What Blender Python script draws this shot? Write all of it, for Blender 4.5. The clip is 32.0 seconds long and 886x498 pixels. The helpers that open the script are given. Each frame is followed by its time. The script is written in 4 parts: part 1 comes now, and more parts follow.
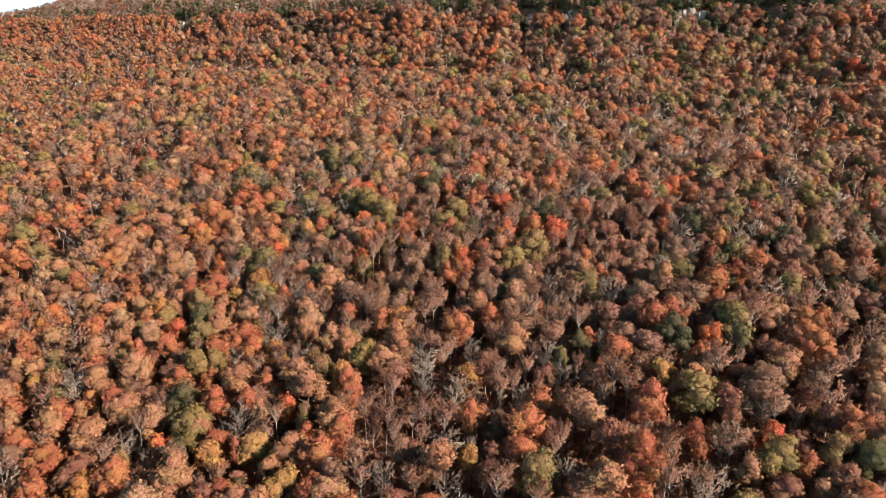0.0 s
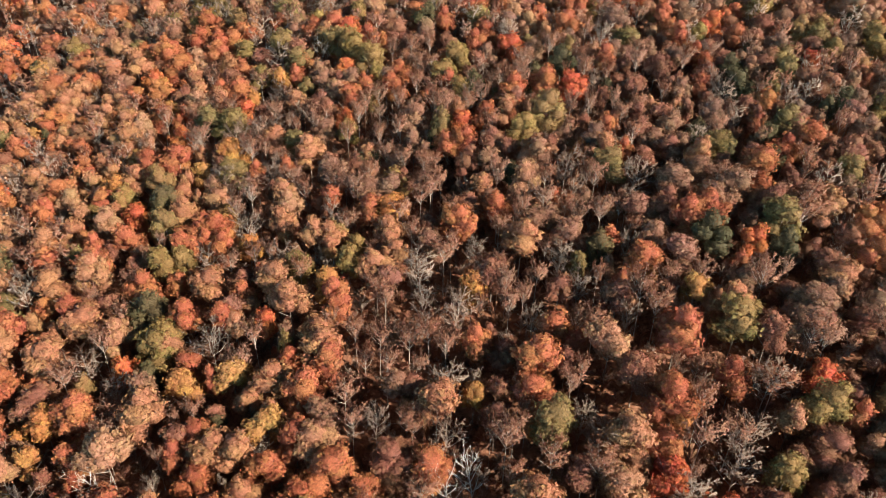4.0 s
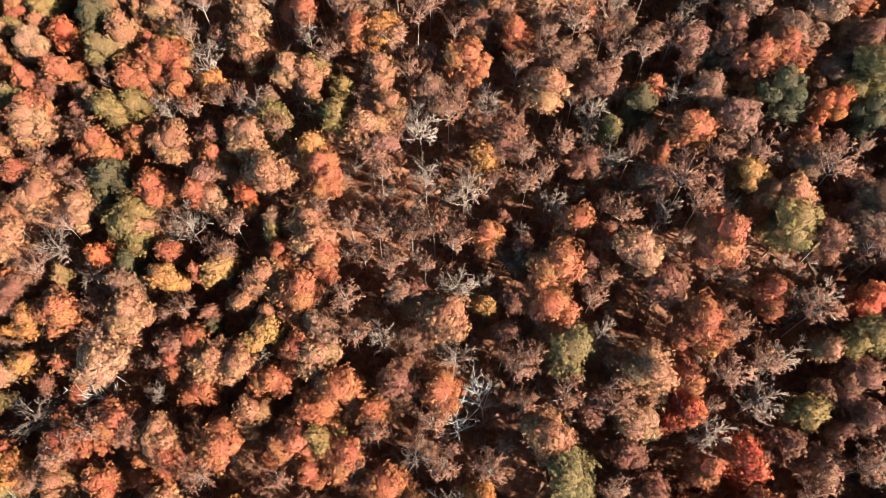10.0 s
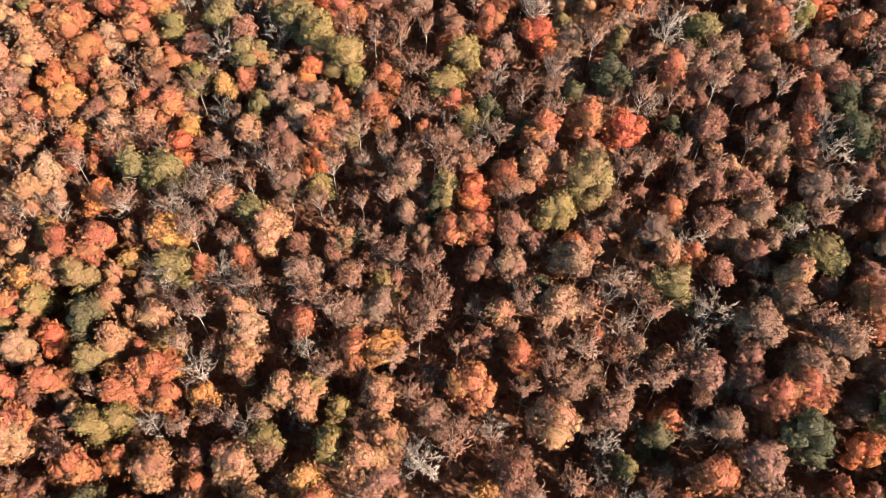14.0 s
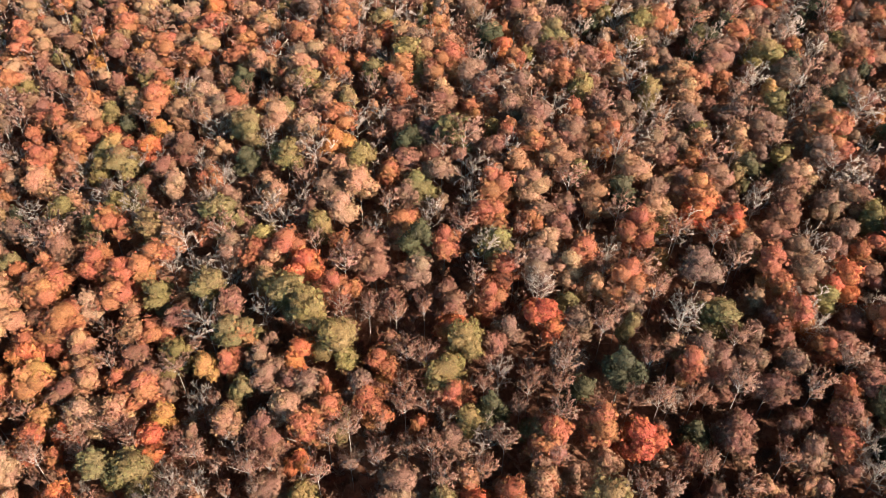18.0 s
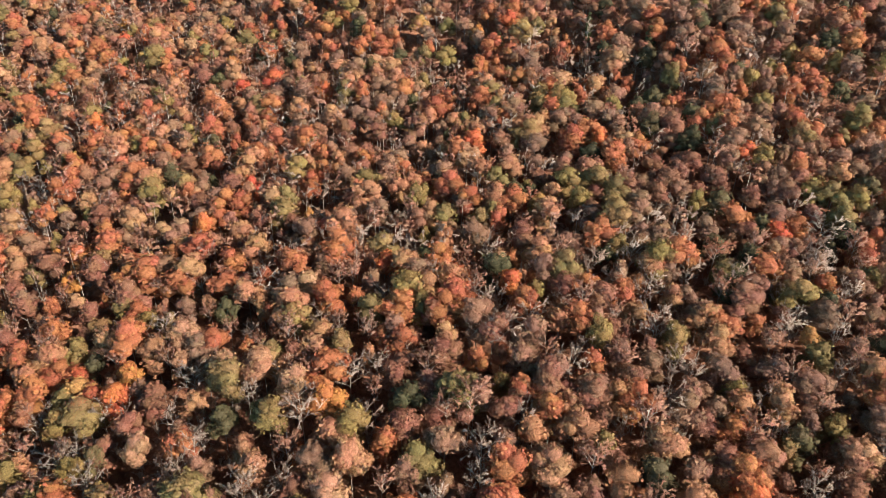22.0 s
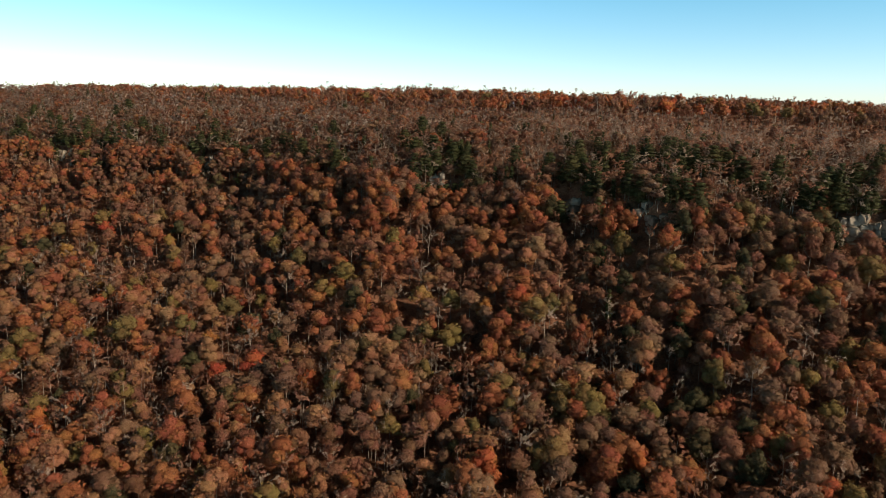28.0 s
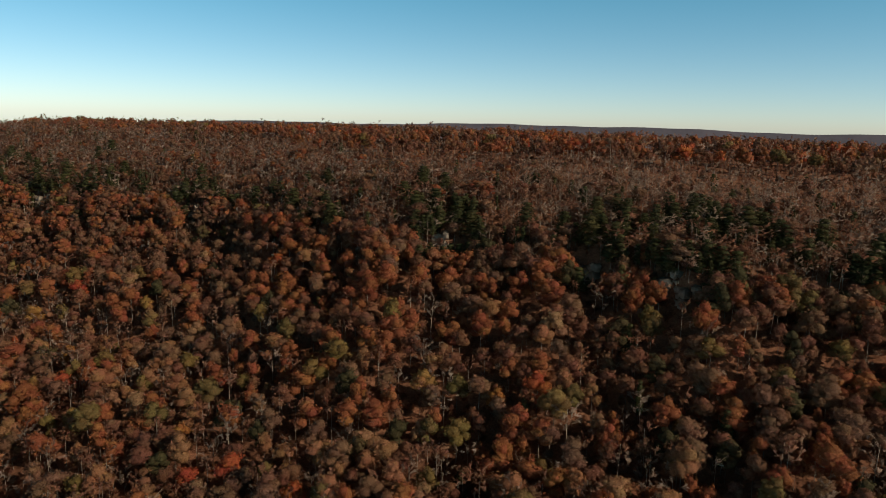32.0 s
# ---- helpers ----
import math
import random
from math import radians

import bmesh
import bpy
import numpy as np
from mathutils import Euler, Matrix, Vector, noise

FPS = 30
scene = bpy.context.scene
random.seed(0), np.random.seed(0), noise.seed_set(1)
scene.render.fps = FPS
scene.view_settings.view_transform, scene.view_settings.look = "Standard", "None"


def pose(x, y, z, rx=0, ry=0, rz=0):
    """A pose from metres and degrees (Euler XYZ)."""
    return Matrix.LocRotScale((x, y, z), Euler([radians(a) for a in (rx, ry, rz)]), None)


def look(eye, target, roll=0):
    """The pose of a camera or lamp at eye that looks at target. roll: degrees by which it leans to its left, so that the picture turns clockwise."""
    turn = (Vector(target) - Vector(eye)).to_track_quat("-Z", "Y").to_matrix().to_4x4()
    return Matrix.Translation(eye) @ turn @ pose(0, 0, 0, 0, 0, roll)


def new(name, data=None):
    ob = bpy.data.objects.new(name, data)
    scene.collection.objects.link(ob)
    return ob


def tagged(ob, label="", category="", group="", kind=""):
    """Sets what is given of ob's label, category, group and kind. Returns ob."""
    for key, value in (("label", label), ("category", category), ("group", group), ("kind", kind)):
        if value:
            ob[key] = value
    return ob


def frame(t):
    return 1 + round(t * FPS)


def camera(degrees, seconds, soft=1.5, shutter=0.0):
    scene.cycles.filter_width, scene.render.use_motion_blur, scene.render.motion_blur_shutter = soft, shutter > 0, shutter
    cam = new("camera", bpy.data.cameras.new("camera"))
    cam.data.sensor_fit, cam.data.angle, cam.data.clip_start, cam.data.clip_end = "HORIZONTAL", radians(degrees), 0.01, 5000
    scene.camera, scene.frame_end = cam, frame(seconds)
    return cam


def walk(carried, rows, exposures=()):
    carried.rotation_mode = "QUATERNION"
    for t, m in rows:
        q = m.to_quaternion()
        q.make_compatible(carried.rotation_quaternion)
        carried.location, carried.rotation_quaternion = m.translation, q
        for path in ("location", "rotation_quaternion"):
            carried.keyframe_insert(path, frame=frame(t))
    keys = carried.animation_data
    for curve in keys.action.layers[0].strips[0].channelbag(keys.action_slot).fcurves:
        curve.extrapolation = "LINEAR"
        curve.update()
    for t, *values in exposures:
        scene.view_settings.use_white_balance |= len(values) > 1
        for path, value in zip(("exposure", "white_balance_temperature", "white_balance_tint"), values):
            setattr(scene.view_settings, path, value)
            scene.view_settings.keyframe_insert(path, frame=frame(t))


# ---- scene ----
cam = camera(65.1, 32.0, soft=0.7)
METRES, EYE, TILT, LEAN, TURN = 380.0, 130.0, -14.2, -1.5, 0.0
ROWS = [
    (0.0, 0.0, 0.0, 0.0, 0.0, 0.0, -0.0),
    (0.5, -0.0007, 0.0145, 0.0094, -0.02, 1.07, -0.02),
    (1.0, -0.001, 0.0285, 0.0187, -0.05, 2.1, -0.02),
    (1.5, -0.0013, 0.0426, 0.0279, -0.12, 3.12, -0.04),
    (2.0, -0.0018, 0.0557, 0.0361, -0.2, 3.29, -0.04),
    (2.5, -0.0021, 0.0687, 0.0438, -0.28, 0.98, -0.0),
    (3.0, -0.0029, 0.0813, 0.0523, -0.4, -3.91, 0.07),
    (3.5, -0.0035, 0.0944, 0.0615, -0.49, -10.44, 0.2),
    (4.0, -0.0037, 0.1072, 0.0706, -0.58, -17.12, 0.33),
    (4.5, -0.0039, 0.1202, 0.0801, -0.65, -23.78, 0.48),
    (6.5, -0.0057, 0.1691, 0.116, -1.0, -48.86, 0.84),
    (7.0, -0.0053, 0.1823, 0.1257, -1.01, -52.53, 0.95),
    (7.5, -0.0051, 0.1952, 0.1349, -1.02, -53.59, 0.99),
    (8.0, -0.005, 0.2081, 0.1444, -1.02, -53.2, 1.0),
    (8.5, -0.0047, 0.2212, 0.1539, -1.01, -52.44, 1.03),
    (9.0, -0.0049, 0.2338, 0.1631, -1.05, -51.06, 1.01),
    (9.5, -0.0048, 0.2468, 0.1723, -1.06, -49.65, 1.01),
    (10.0, -0.0046, 0.2595, 0.1812, -1.05, -48.2, 1.03),
    (10.5, -0.0046, 0.272, 0.1901, -1.03, -46.76, 1.0),
    (11.0, -0.0045, 0.2847, 0.1991, -1.03, -45.36, 0.98),
    (11.5, -0.0043, 0.2972, 0.2078, -1.03, -43.93, 0.98),
    (12.0, -0.0039, 0.3098, 0.2167, -0.99, -42.52, 0.98),
    (12.5, -0.0037, 0.3225, 0.2257, -0.98, -41.16, 0.98),
    (13.0, -0.0035, 0.3345, 0.2342, -0.97, -39.71, 0.98),
    (13.5, -0.0032, 0.3466, 0.2432, -0.96, -38.34, 0.97),
    (14.0, -0.0027, 0.3585, 0.2517, -0.95, -36.88, 0.96),
    (14.5, -0.0021, 0.3702, 0.26, -0.9, -35.36, 0.95),
    (16.5, 0.0003, 0.4199, 0.2971, -0.84, -29.81, 0.91),
    (17.0, 0.0007, 0.4319, 0.3057, -0.83, -28.39, 0.89),
    (17.5, 0.0009, 0.444, 0.3142, -0.84, -26.97, 0.85),
    (18.0, 0.0008, 0.4561, 0.3226, -0.88, -25.53, 0.8),
    (18.5, 0.0009, 0.4686, 0.331, -0.88, -24.11, 0.78),
    (19.0, 0.0006, 0.4813, 0.3401, -0.89, -22.74, 0.75),
    (19.5, 0.0005, 0.4942, 0.3488, -0.88, -21.32, 0.71),
    (20.0, 0.0002, 0.5071, 0.3576, -0.9, -19.93, 0.7),
    (20.5, -0.0003, 0.5202, 0.3664, -0.92, -18.54, 0.66),
    (21.0, -0.0004, 0.5331, 0.3751, -0.92, -17.18, 0.64),
    (21.5, -0.001, 0.5459, 0.3839, -0.95, -15.82, 0.58),
    (22.0, -0.0013, 0.5585, 0.3926, -0.97, -14.43, 0.56),
    (22.5, -0.0019, 0.5713, 0.4014, -1.01, -13.03, 0.55),
    (23.0, -0.0018, 0.5837, 0.4101, -1.0, -11.58, 0.53),
    (23.5, -0.0017, 0.596, 0.4185, -0.98, -10.09, 0.52),
    (24.0, -0.0018, 0.608, 0.427, -1.0, -8.59, 0.49),
    (24.5, -0.0022, 0.6201, 0.4357, -1.04, -7.1, 0.47),
    (25.0, -0.0023, 0.6322, 0.4442, -1.05, -5.58, 0.45),
    (25.5, -0.0029, 0.6448, 0.4529, -1.08, -4.07, 0.42),
    (26.0, -0.0033, 0.6572, 0.4619, -1.08, -2.59, 0.41),
    (26.5, -0.0037, 0.6701, 0.4707, -1.09, -1.09, 0.4),
    (28.5, -0.0062, 0.7236, 0.5061, -1.19, 2.41, 0.38),
    (29.0, -0.0071, 0.7372, 0.5155, -1.21, 2.89, 0.36),
    (29.5, -0.0078, 0.751, 0.5248, -1.23, 3.26, 0.38),
    (30.0, -0.009, 0.7647, 0.5339, -1.27, 3.54, 0.38),
    (30.5, -0.0098, 0.7787, 0.5431, -1.29, 3.64, 0.38),
    (31.0, -0.0106, 0.7925, 0.5526, -1.31, 3.64, 0.41),
    (31.5, -0.0113, 0.8062, 0.5617, -1.33, 3.65, 0.41),
    (32.0, -0.012, 0.8201, 0.5711, -1.34, 3.67, 0.43),
]
EXPOSURES = [(0.0, 1.72, 6150, 10), (1.0, 1.35, 6650, 10), (2.0, 1.0, 6850, 10), (3.0, 1.5, 6650, 10), (4.0, 1.88, 6300, 10), (8.0, 2.2, 6150, 10), (12.0, 2.35, 6150, 10), (19.0, 2.08, 6000, 10), (22.0, 1.9, 6000, 10), (25.0, 1.95, 5950, 10), (26.0, 1.55, 6200, 10), (28.5, -0.05, 7000, 10), (32.0, -0.48, 7000, 10)]
walk(cam, [(t, pose(0, 0, EYE, TILT, LEAN, TURN) @ pose(METRES * x, METRES * y, METRES * z, 90 + pitch, roll, yaw)) for t, x, y, z, yaw, pitch, roll in ROWS], EXPOSURES)

# ---------------------------------------------------------------- light
SUN_AZ, SUN_EL = -31.0, 28.0     # degrees from +x towards +y, and above the horizon
world = bpy.data.worlds.new("sky")
scene.world = world
world.use_nodes = True
wn = world.node_tree.nodes
sky = wn.new("ShaderNodeTexSky")
sky.sky_type = "NISHITA"
sky.sun_disc = False
sky.sun_elevation = radians(SUN_EL)
sky.sun_rotation = radians(90 - SUN_AZ)
sky.altitude = 300
sky.air_density, sky.dust_density, sky.ozone_density = 0.55, 0.35, 1.0
# height ramp added over the sky: low band lifted, overhead dimmed to weaken fill
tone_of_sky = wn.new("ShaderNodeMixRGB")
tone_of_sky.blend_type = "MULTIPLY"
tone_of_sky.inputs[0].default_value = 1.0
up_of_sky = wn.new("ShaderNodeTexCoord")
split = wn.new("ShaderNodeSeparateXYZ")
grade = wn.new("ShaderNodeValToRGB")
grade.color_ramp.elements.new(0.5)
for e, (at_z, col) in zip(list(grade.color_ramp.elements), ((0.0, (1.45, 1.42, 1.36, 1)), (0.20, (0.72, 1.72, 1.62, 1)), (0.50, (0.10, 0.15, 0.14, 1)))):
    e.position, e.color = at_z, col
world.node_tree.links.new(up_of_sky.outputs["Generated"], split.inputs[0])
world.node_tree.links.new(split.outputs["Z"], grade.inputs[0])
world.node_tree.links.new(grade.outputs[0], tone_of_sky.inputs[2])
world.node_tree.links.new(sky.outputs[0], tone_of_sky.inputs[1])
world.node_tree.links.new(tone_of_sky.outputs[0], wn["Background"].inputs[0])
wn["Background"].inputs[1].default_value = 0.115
sun_data = bpy.data.lights.new("sun", "SUN")
sun_data.energy, sun_data.angle, sun_data.color = 5.0, radians(0.53), (1.0, 0.885, 0.74)
sun = new("sun", sun_data)
ce, se = math.cos(radians(SUN_EL)), math.sin(radians(SUN_EL))
sun.matrix_world = look((0, 0, 500), (-ce * math.cos(radians(SUN_AZ)), -ce * math.sin(radians(SUN_AZ)), 500 - se))


# ---------------------------------------------------------------- materials
def material(name):
    mat = bpy.data.materials.new(name)
    mat.use_nodes = True
    nt = mat.node_tree
    nt.nodes.clear()
    out = nt.nodes.new("ShaderNodeOutputMaterial")

    def add(kind, **values):
        node = nt.nodes.new("ShaderNode" + kind)
        for key, value in values.items():
            node.inputs[key.replace("_", " ")].default_value = value
        return node
    return mat, nt, out, add


def maths(nt, op, a, b=None):
    node = nt.nodes.new("ShaderNodeMath")
    node.operation = op
    for socket, value in zip(node.inputs, (a, b)):
        if value is None:
            continue
        if isinstance(value, (int, float)):
            socket.default_value = value
        else:
            nt.links.new(value, socket)
    return node.outputs[0]


def ramp(nt, fac, stops):
    node = nt.nodes.new("ShaderNodeValToRGB")
    ce_ = node.color_ramp.elements
    while len(ce_) < len(stops):
        ce_.new(0.5)
    for e, (pos, col) in zip(ce_, stops):
        e.position, e.color = pos, (*col, 1)
    nt.links.new(fac, node.inputs[0])
    return node.outputs[0]


def leaf_material(name, colours, translucent=0.16, spread=0.17, cut=(5.0, 5.0, 5.0, 0.48)):
    """Leaves: each tree has a tone of its own out of the colours, and each clump its own brightness."""
    mat, nt, out, add = material(name)
    info = nt.nodes.new("ShaderNodeObjectInfo")
    tint = nt.nodes.new("ShaderNodeAttribute")
    tint.attribute_name = "tint"
    geo = nt.nodes.new("ShaderNodeNewGeometry")
    tone = maths(nt, "FRACT", maths(nt, "ADD", info.outputs["Random"], tint.outputs["Fac"]))
    col = ramp(nt, tone, [(i / (len(colours) - 1), (0.82 * c[0], 0.79 * c[1], 0.76 * c[2])) for i, c in enumerate(colours)])
    hsv = add("HueSaturation")
    nt.links.new(col, hsv.inputs["Color"])
    bright = maths(nt, "MULTIPLY_ADD", geo.outputs["Random Per Island"], 2 * spread)
    bright.node.inputs[2].default_value = 1 - spread
    hue = maths(nt, "MULTIPLY_ADD", maths(nt, "FRACT", maths(nt, "MULTIPLY", geo.outputs["Random Per Island"], 17.3)), 0.03)
    hue.node.inputs[2].default_value = 0.485
    nt.links.new(bright, hsv.inputs["Value"])
    nt.links.new(hue, hsv.inputs["Hue"])
    grain = add("TexNoise", Scale=2.2, Detail=5.0)
    gcoord = nt.nodes.new("ShaderNodeTexCoord")
    nt.links.new(gcoord.outputs["Object"], grain.inputs["Vector"])
    mixg = nt.nodes.new("ShaderNodeMixRGB")
    mixg.blend_type = "MULTIPLY"
    mixg.inputs[0].default_value = 0.7
    nt.links.new(hsv.outputs[0], mixg.inputs[1])
    nt.links.new(ramp(nt, grain.outputs["Fac"], [(0.32, (0.45, 0.45, 0.45)), (0.68, (1.5, 1.5, 1.5))]), mixg.inputs[2])
    bsdf = add("BsdfPrincipled", Roughness=0.7)
    bsdf.inputs["Specular IOR Level"].default_value = 0.12
    nt.links.new(mixg.outputs[0], bsdf.inputs["Base Color"])
    fine = add("TexNoise", Scale=4.5, Detail=2.0)
    nt.links.new(gcoord.outputs["Object"], fine.inputs["Vector"])
    bump = add("Bump", Strength=0.5, Distance=0.3)
    nt.links.new(fine.outputs["Fac"], bump.inputs["Height"])
    nt.links.new(bump.outputs[0], bsdf.inputs["Normal"])
    trans = add("BsdfTranslucent")
    nt.links.new(mixg.outputs[0], trans.inputs["Color"])
    mix = nt.nodes.new("ShaderNodeMixShader")
    mix.inputs[0].default_value = translucent
    nt.links.new(bsdf.outputs[0], mix.inputs[1])
    nt.links.new(trans.outputs[0], mix.inputs[2])
    # the clumps are open: gaps between the leaves or twigs
    sx, sy, sz, edge = cut
    place = nt.nodes.new("ShaderNodeMapping")
    place.inputs["Scale"].default_value = (sx, sy, sz)
    nt.links.new(gcoord.outputs["Object"], place.inputs["Vector"])
    holes = add("TexNoise", Scale=1.0, Detail=1.5, Roughness=0.6)
    nt.links.new(place.outputs[0], holes.inputs["Vector"])
    solid = maths(nt, "GREATER_THAN", holes.outputs["Fac"], edge)
    clear = add("BsdfTransparent")
    both = nt.nodes.new("ShaderNodeMixShader")
    nt.links.new(solid, both.inputs[0])
    nt.links.new(clear.outputs[0], both.inputs[1])
    nt.links.new(mix.outputs[0], both.inputs[2])
    nt.links.new(both.outputs[0], out.inputs[0])
    return mat


def plain_material(name, stops, scale, roughness=0.9, bump=0.4, detail=6.0, second=None):
    """A rough surface with noise at two scales."""
    mat, nt, out, add = material(name)
    coord = nt.nodes.new("ShaderNodeTexCoord")
    fine = add("TexNoise", Scale=scale, Detail=detail, Roughness=0.65)
    broad = add("TexNoise", Scale=scale * 0.13, Detail=3.0)
    for n in (fine, broad):
        nt.links.new(coord.outputs["Object"], n.inputs["Vector"])
    both = maths(nt, "ADD", maths(nt, "MULTIPLY", fine.outputs["Fac"], 0.6), maths(nt, "MULTIPLY", broad.outputs["Fac"], 0.4))
    col = ramp(nt, both, stops)
    bsdf = add("BsdfPrincipled", Roughness=roughness)
    bsdf.inputs["Specular IOR Level"].default_value = 0.115
    nt.links.new(col, bsdf.inputs["Base Color"])
    b = add("Bump", Strength=bump, Distance=0.3)
    nt.links.new(fine.outputs["Fac"], b.inputs["Height"])
    nt.links.new(b.outputs[0], bsdf.inputs["Normal"])
    nt.links.new(bsdf.outputs[0], out.inputs[0])
    return mat


LEAVES = {
    "orange": leaf_material("orange_oak_leaves", [(0.31, 0.105, 0.046), (0.35, 0.13, 0.056), (0.33, 0.115, 0.056), (0.27, 0.09, 0.042)]),
    "tan": leaf_material("tan_oak_leaves", [(0.33, 0.168, 0.088), (0.35, 0.165, 0.084), (0.30, 0.14, 0.07), (0.34, 0.19, 0.108)]),
    "russet": leaf_material("russet_leaves", [(0.22, 0.10, 0.062), (0.26, 0.118, 0.072), (0.20, 0.086, 0.052), (0.25, 0.125, 0.085)], 0.16, 0.18, (6.0, 6.0, 3.4, 0.495)),
    "brown": leaf_material("brown_leaves", [(0.215, 0.115, 0.07), (0.26, 0.14, 0.085), (0.20, 0.115, 0.078), (0.245, 0.122, 0.076)], 0.16, 0.18, (5.6, 5.6, 3.6, 0.495)),
    "olive": leaf_material("olive_leaves", [(0.20, 0.138, 0.05), (0.24, 0.155, 0.055), (0.165, 0.125, 0.05), (0.25, 0.148, 0.062)]),
    "green": leaf_material("green_leaves", [(0.07, 0.062, 0.03), (0.09, 0.076, 0.034), (0.07, 0.062, 0.032), (0.12, 0.088, 0.04)]),
    "red": leaf_material("red_maple_leaves", [(0.44, 0.115, 0.05), (0.45, 0.14, 0.05), (0.38, 0.088, 0.042), (0.46, 0.155, 0.055)]),
    "yellow": leaf_material("yellow_leaves", [(0.38, 0.185, 0.055), (0.34, 0.195, 0.07), (0.42, 0.17, 0.05), (0.33, 0.19, 0.075)]),
    "pine": leaf_material("pine_needles", [(0.05, 0.056, 0.022), (0.064, 0.068, 0.025), (0.054, 0.057, 0.025), (0.085, 0.08, 0.03)], 0.05),
    "bare": leaf_material("grey_twigs", [(0.42, 0.325, 0.265), (0.46, 0.36, 0.295), (0.40, 0.28, 0.22), (0.48, 0.39, 0.325)], 0.45, 0.2, (11.0, 11.0, 1.6, 0.49)),
    "sparse": leaf_material("thin_reddish_brown_leaves", [(0.40, 0.20, 0.135), (0.43, 0.235, 0.165), (0.38, 0.175, 0.11), (0.43, 0.26, 0.19)], 0.45, 0.2, (11.0, 11.0, 2.0, 0.46)),
}
BARK = plain_material("grey_bark", [(0.3, (0.12, 0.092, 0.072)), (0.5, (0.21, 0.17, 0.138)), (0.7, (0.31, 0.26, 0.215))], 1.4)
PALE_BARK = plain_material("pale_dead_wood", [(0.3, (0.24, 0.20, 0.17)), (0.5, (0.38, 0.335, 0.29)), (0.7, (0.52, 0.47, 0.42))], 1.6)
STEM = plain_material("pale_grey_bark", [(0.3, (0.23, 0.18, 0.145)), (0.5, (0.34, 0.27, 0.215)), (0.7, (0.45, 0.375, 0.305))], 1.4)
ROCK = plain_material("sandstone", [(0.36, (0.04, 0.032, 0.025)), (0.47, (0.14, 0.108, 0.08)), (0.58, (0.32, 0.255, 0.195)), (0.72, (0.50, 0.42, 0.34))], 0.35, bump=0.9)
FLOOR = plain_material("leaf_litter", [(0.30, (0.05, 0.025, 0.016)), (0.45, (0.16, 0.070, 0.040)), (0.57, (0.26, 0.12, 0.068)), (0.72, (0.34, 0.18, 0.11))], 0.8, bump=0.5)
# far woods: the blue of distance haze is put into the base colour
HAZED_HILL = plain_material("haze_tinted_woods", [(0.3, (0.10, 0.10, 0.13)), (0.6, (0.14, 0.13, 0.16)), (0.8, (0.17, 0.15, 0.17))], 0.02, bump=0.2)


# ---------------------------------------------------------------- the lie of the land
def cliff_line(x):
    """The y of the cliff's foot over x."""
    x = np.asarray(x, float)
    line = np.interp(x, (-1200, -700, -348, -191, -40, 10, 119, 222, 400, 900), (1500, 1190, 977, 915, 792, 762, 700, 657, 560, 330))
    return line + 6 * np.sin(x / 31.0) + 4 * np.sin(x / 13.0 + 1.0) + 2 * np.sin(x / 5.3)


STEP_D = (-140.0, -110.0, -60.0, -25.0, -6.0, 0.0, 5.0, 30.0, 70.0, 170.0, 380.0, 565.0)
STEP_Z = (113.0, 128.0, 148.0, 165.0, 174.0, 177.0, 190.0, 202.0, 213.0, 226.0, 238.0, 236.0)
SOFT_Z = (113.0, 128.0, 148.0, 166.0, 178.0, 182.0, 186.0, 202.0, 213.0, 226.0, 238.0, 236.0)
# rock showing along the cliff: x, width, height
OUTCROPS = ((-349, 20, 13), (-300, 10, 8), (-192, 15, 12), (-78, 10, 10), (4, 24, 14), (84, 10, 9), (119, 20, 13), (221, 28, 14), (280, 12, 9))


def rocky(x):
    """1 where the cliff is sheer rock, 0 where it is a wooded bank."""
    return np.clip(sum(np.exp(-((x - o[0]) / (o[1] * 0.8 + 5)) ** 2) for o in OUTCROPS) + np.interp(x, (20, 90), (0, 0.75)), 0, 1)


def ground_z(x, y):
    """Height of the ground: a slope that climbs to a cliff of level rock, and a plateau behind it."""
    x, y = np.asarray(x, float), np.asarray(y, float)
    d = y - cliff_line(x)
    u, v = np.clip(x, -420, 420) / 100, np.clip(np.minimum(y, cliff_line(x) - 100), 30, 900) / 100
    slope = -38.7 + 16.7 * u + 30.8 * v - 1.69 * u * u - 1.17 * u * v - 1.03 * v * v
    sheer = rocky(x)
    step = sheer * np.interp(d, STEP_D, STEP_Z) + (1 - sheer) * np.interp(d, STEP_D, SOFT_Z)
    near = np.clip((d + 230) / 110, 0, 1)
    near = near * near * (3 - 2 * near)
    level = slope * (1 - near) + step * near
    level = level - np.interp(d, (20, 170, 300), (0, 1, 0)) * 0.022 * np.clip(x, -450, 300) - np.interp(d, (200, 380), (0, 1)) * 0.013 * np.clip(np.abs(x), 0, 400) - 0.12 * np.clip(-640 - x, 0, 900) * np.interp(d, (0, 140), (0, 1))
    level = level - np.clip(d - 560, 0, 2200) * 0.085
    rough = 1.6 * np.sin(x / 17 + 0.6 * np.sin(y / 23)) * np.sin(y / 21 + 1) + 2.2 * np.sin(x / 61 + 2) * np.sin(y / 53)
    return level + rough


def axis(lo, hi, step, far, grow=1.22):
    mid = list(np.arange(lo, hi + 0.1, step))
    s, up = step, mid[-1]
    while up < far:
        s *= grow
        up += s
        mid.append(up)
    s, down = step, mid[0]
    while down > -far:
        s *= grow
        down -= s
        mid.insert(0, down)
    return np.array(mid)


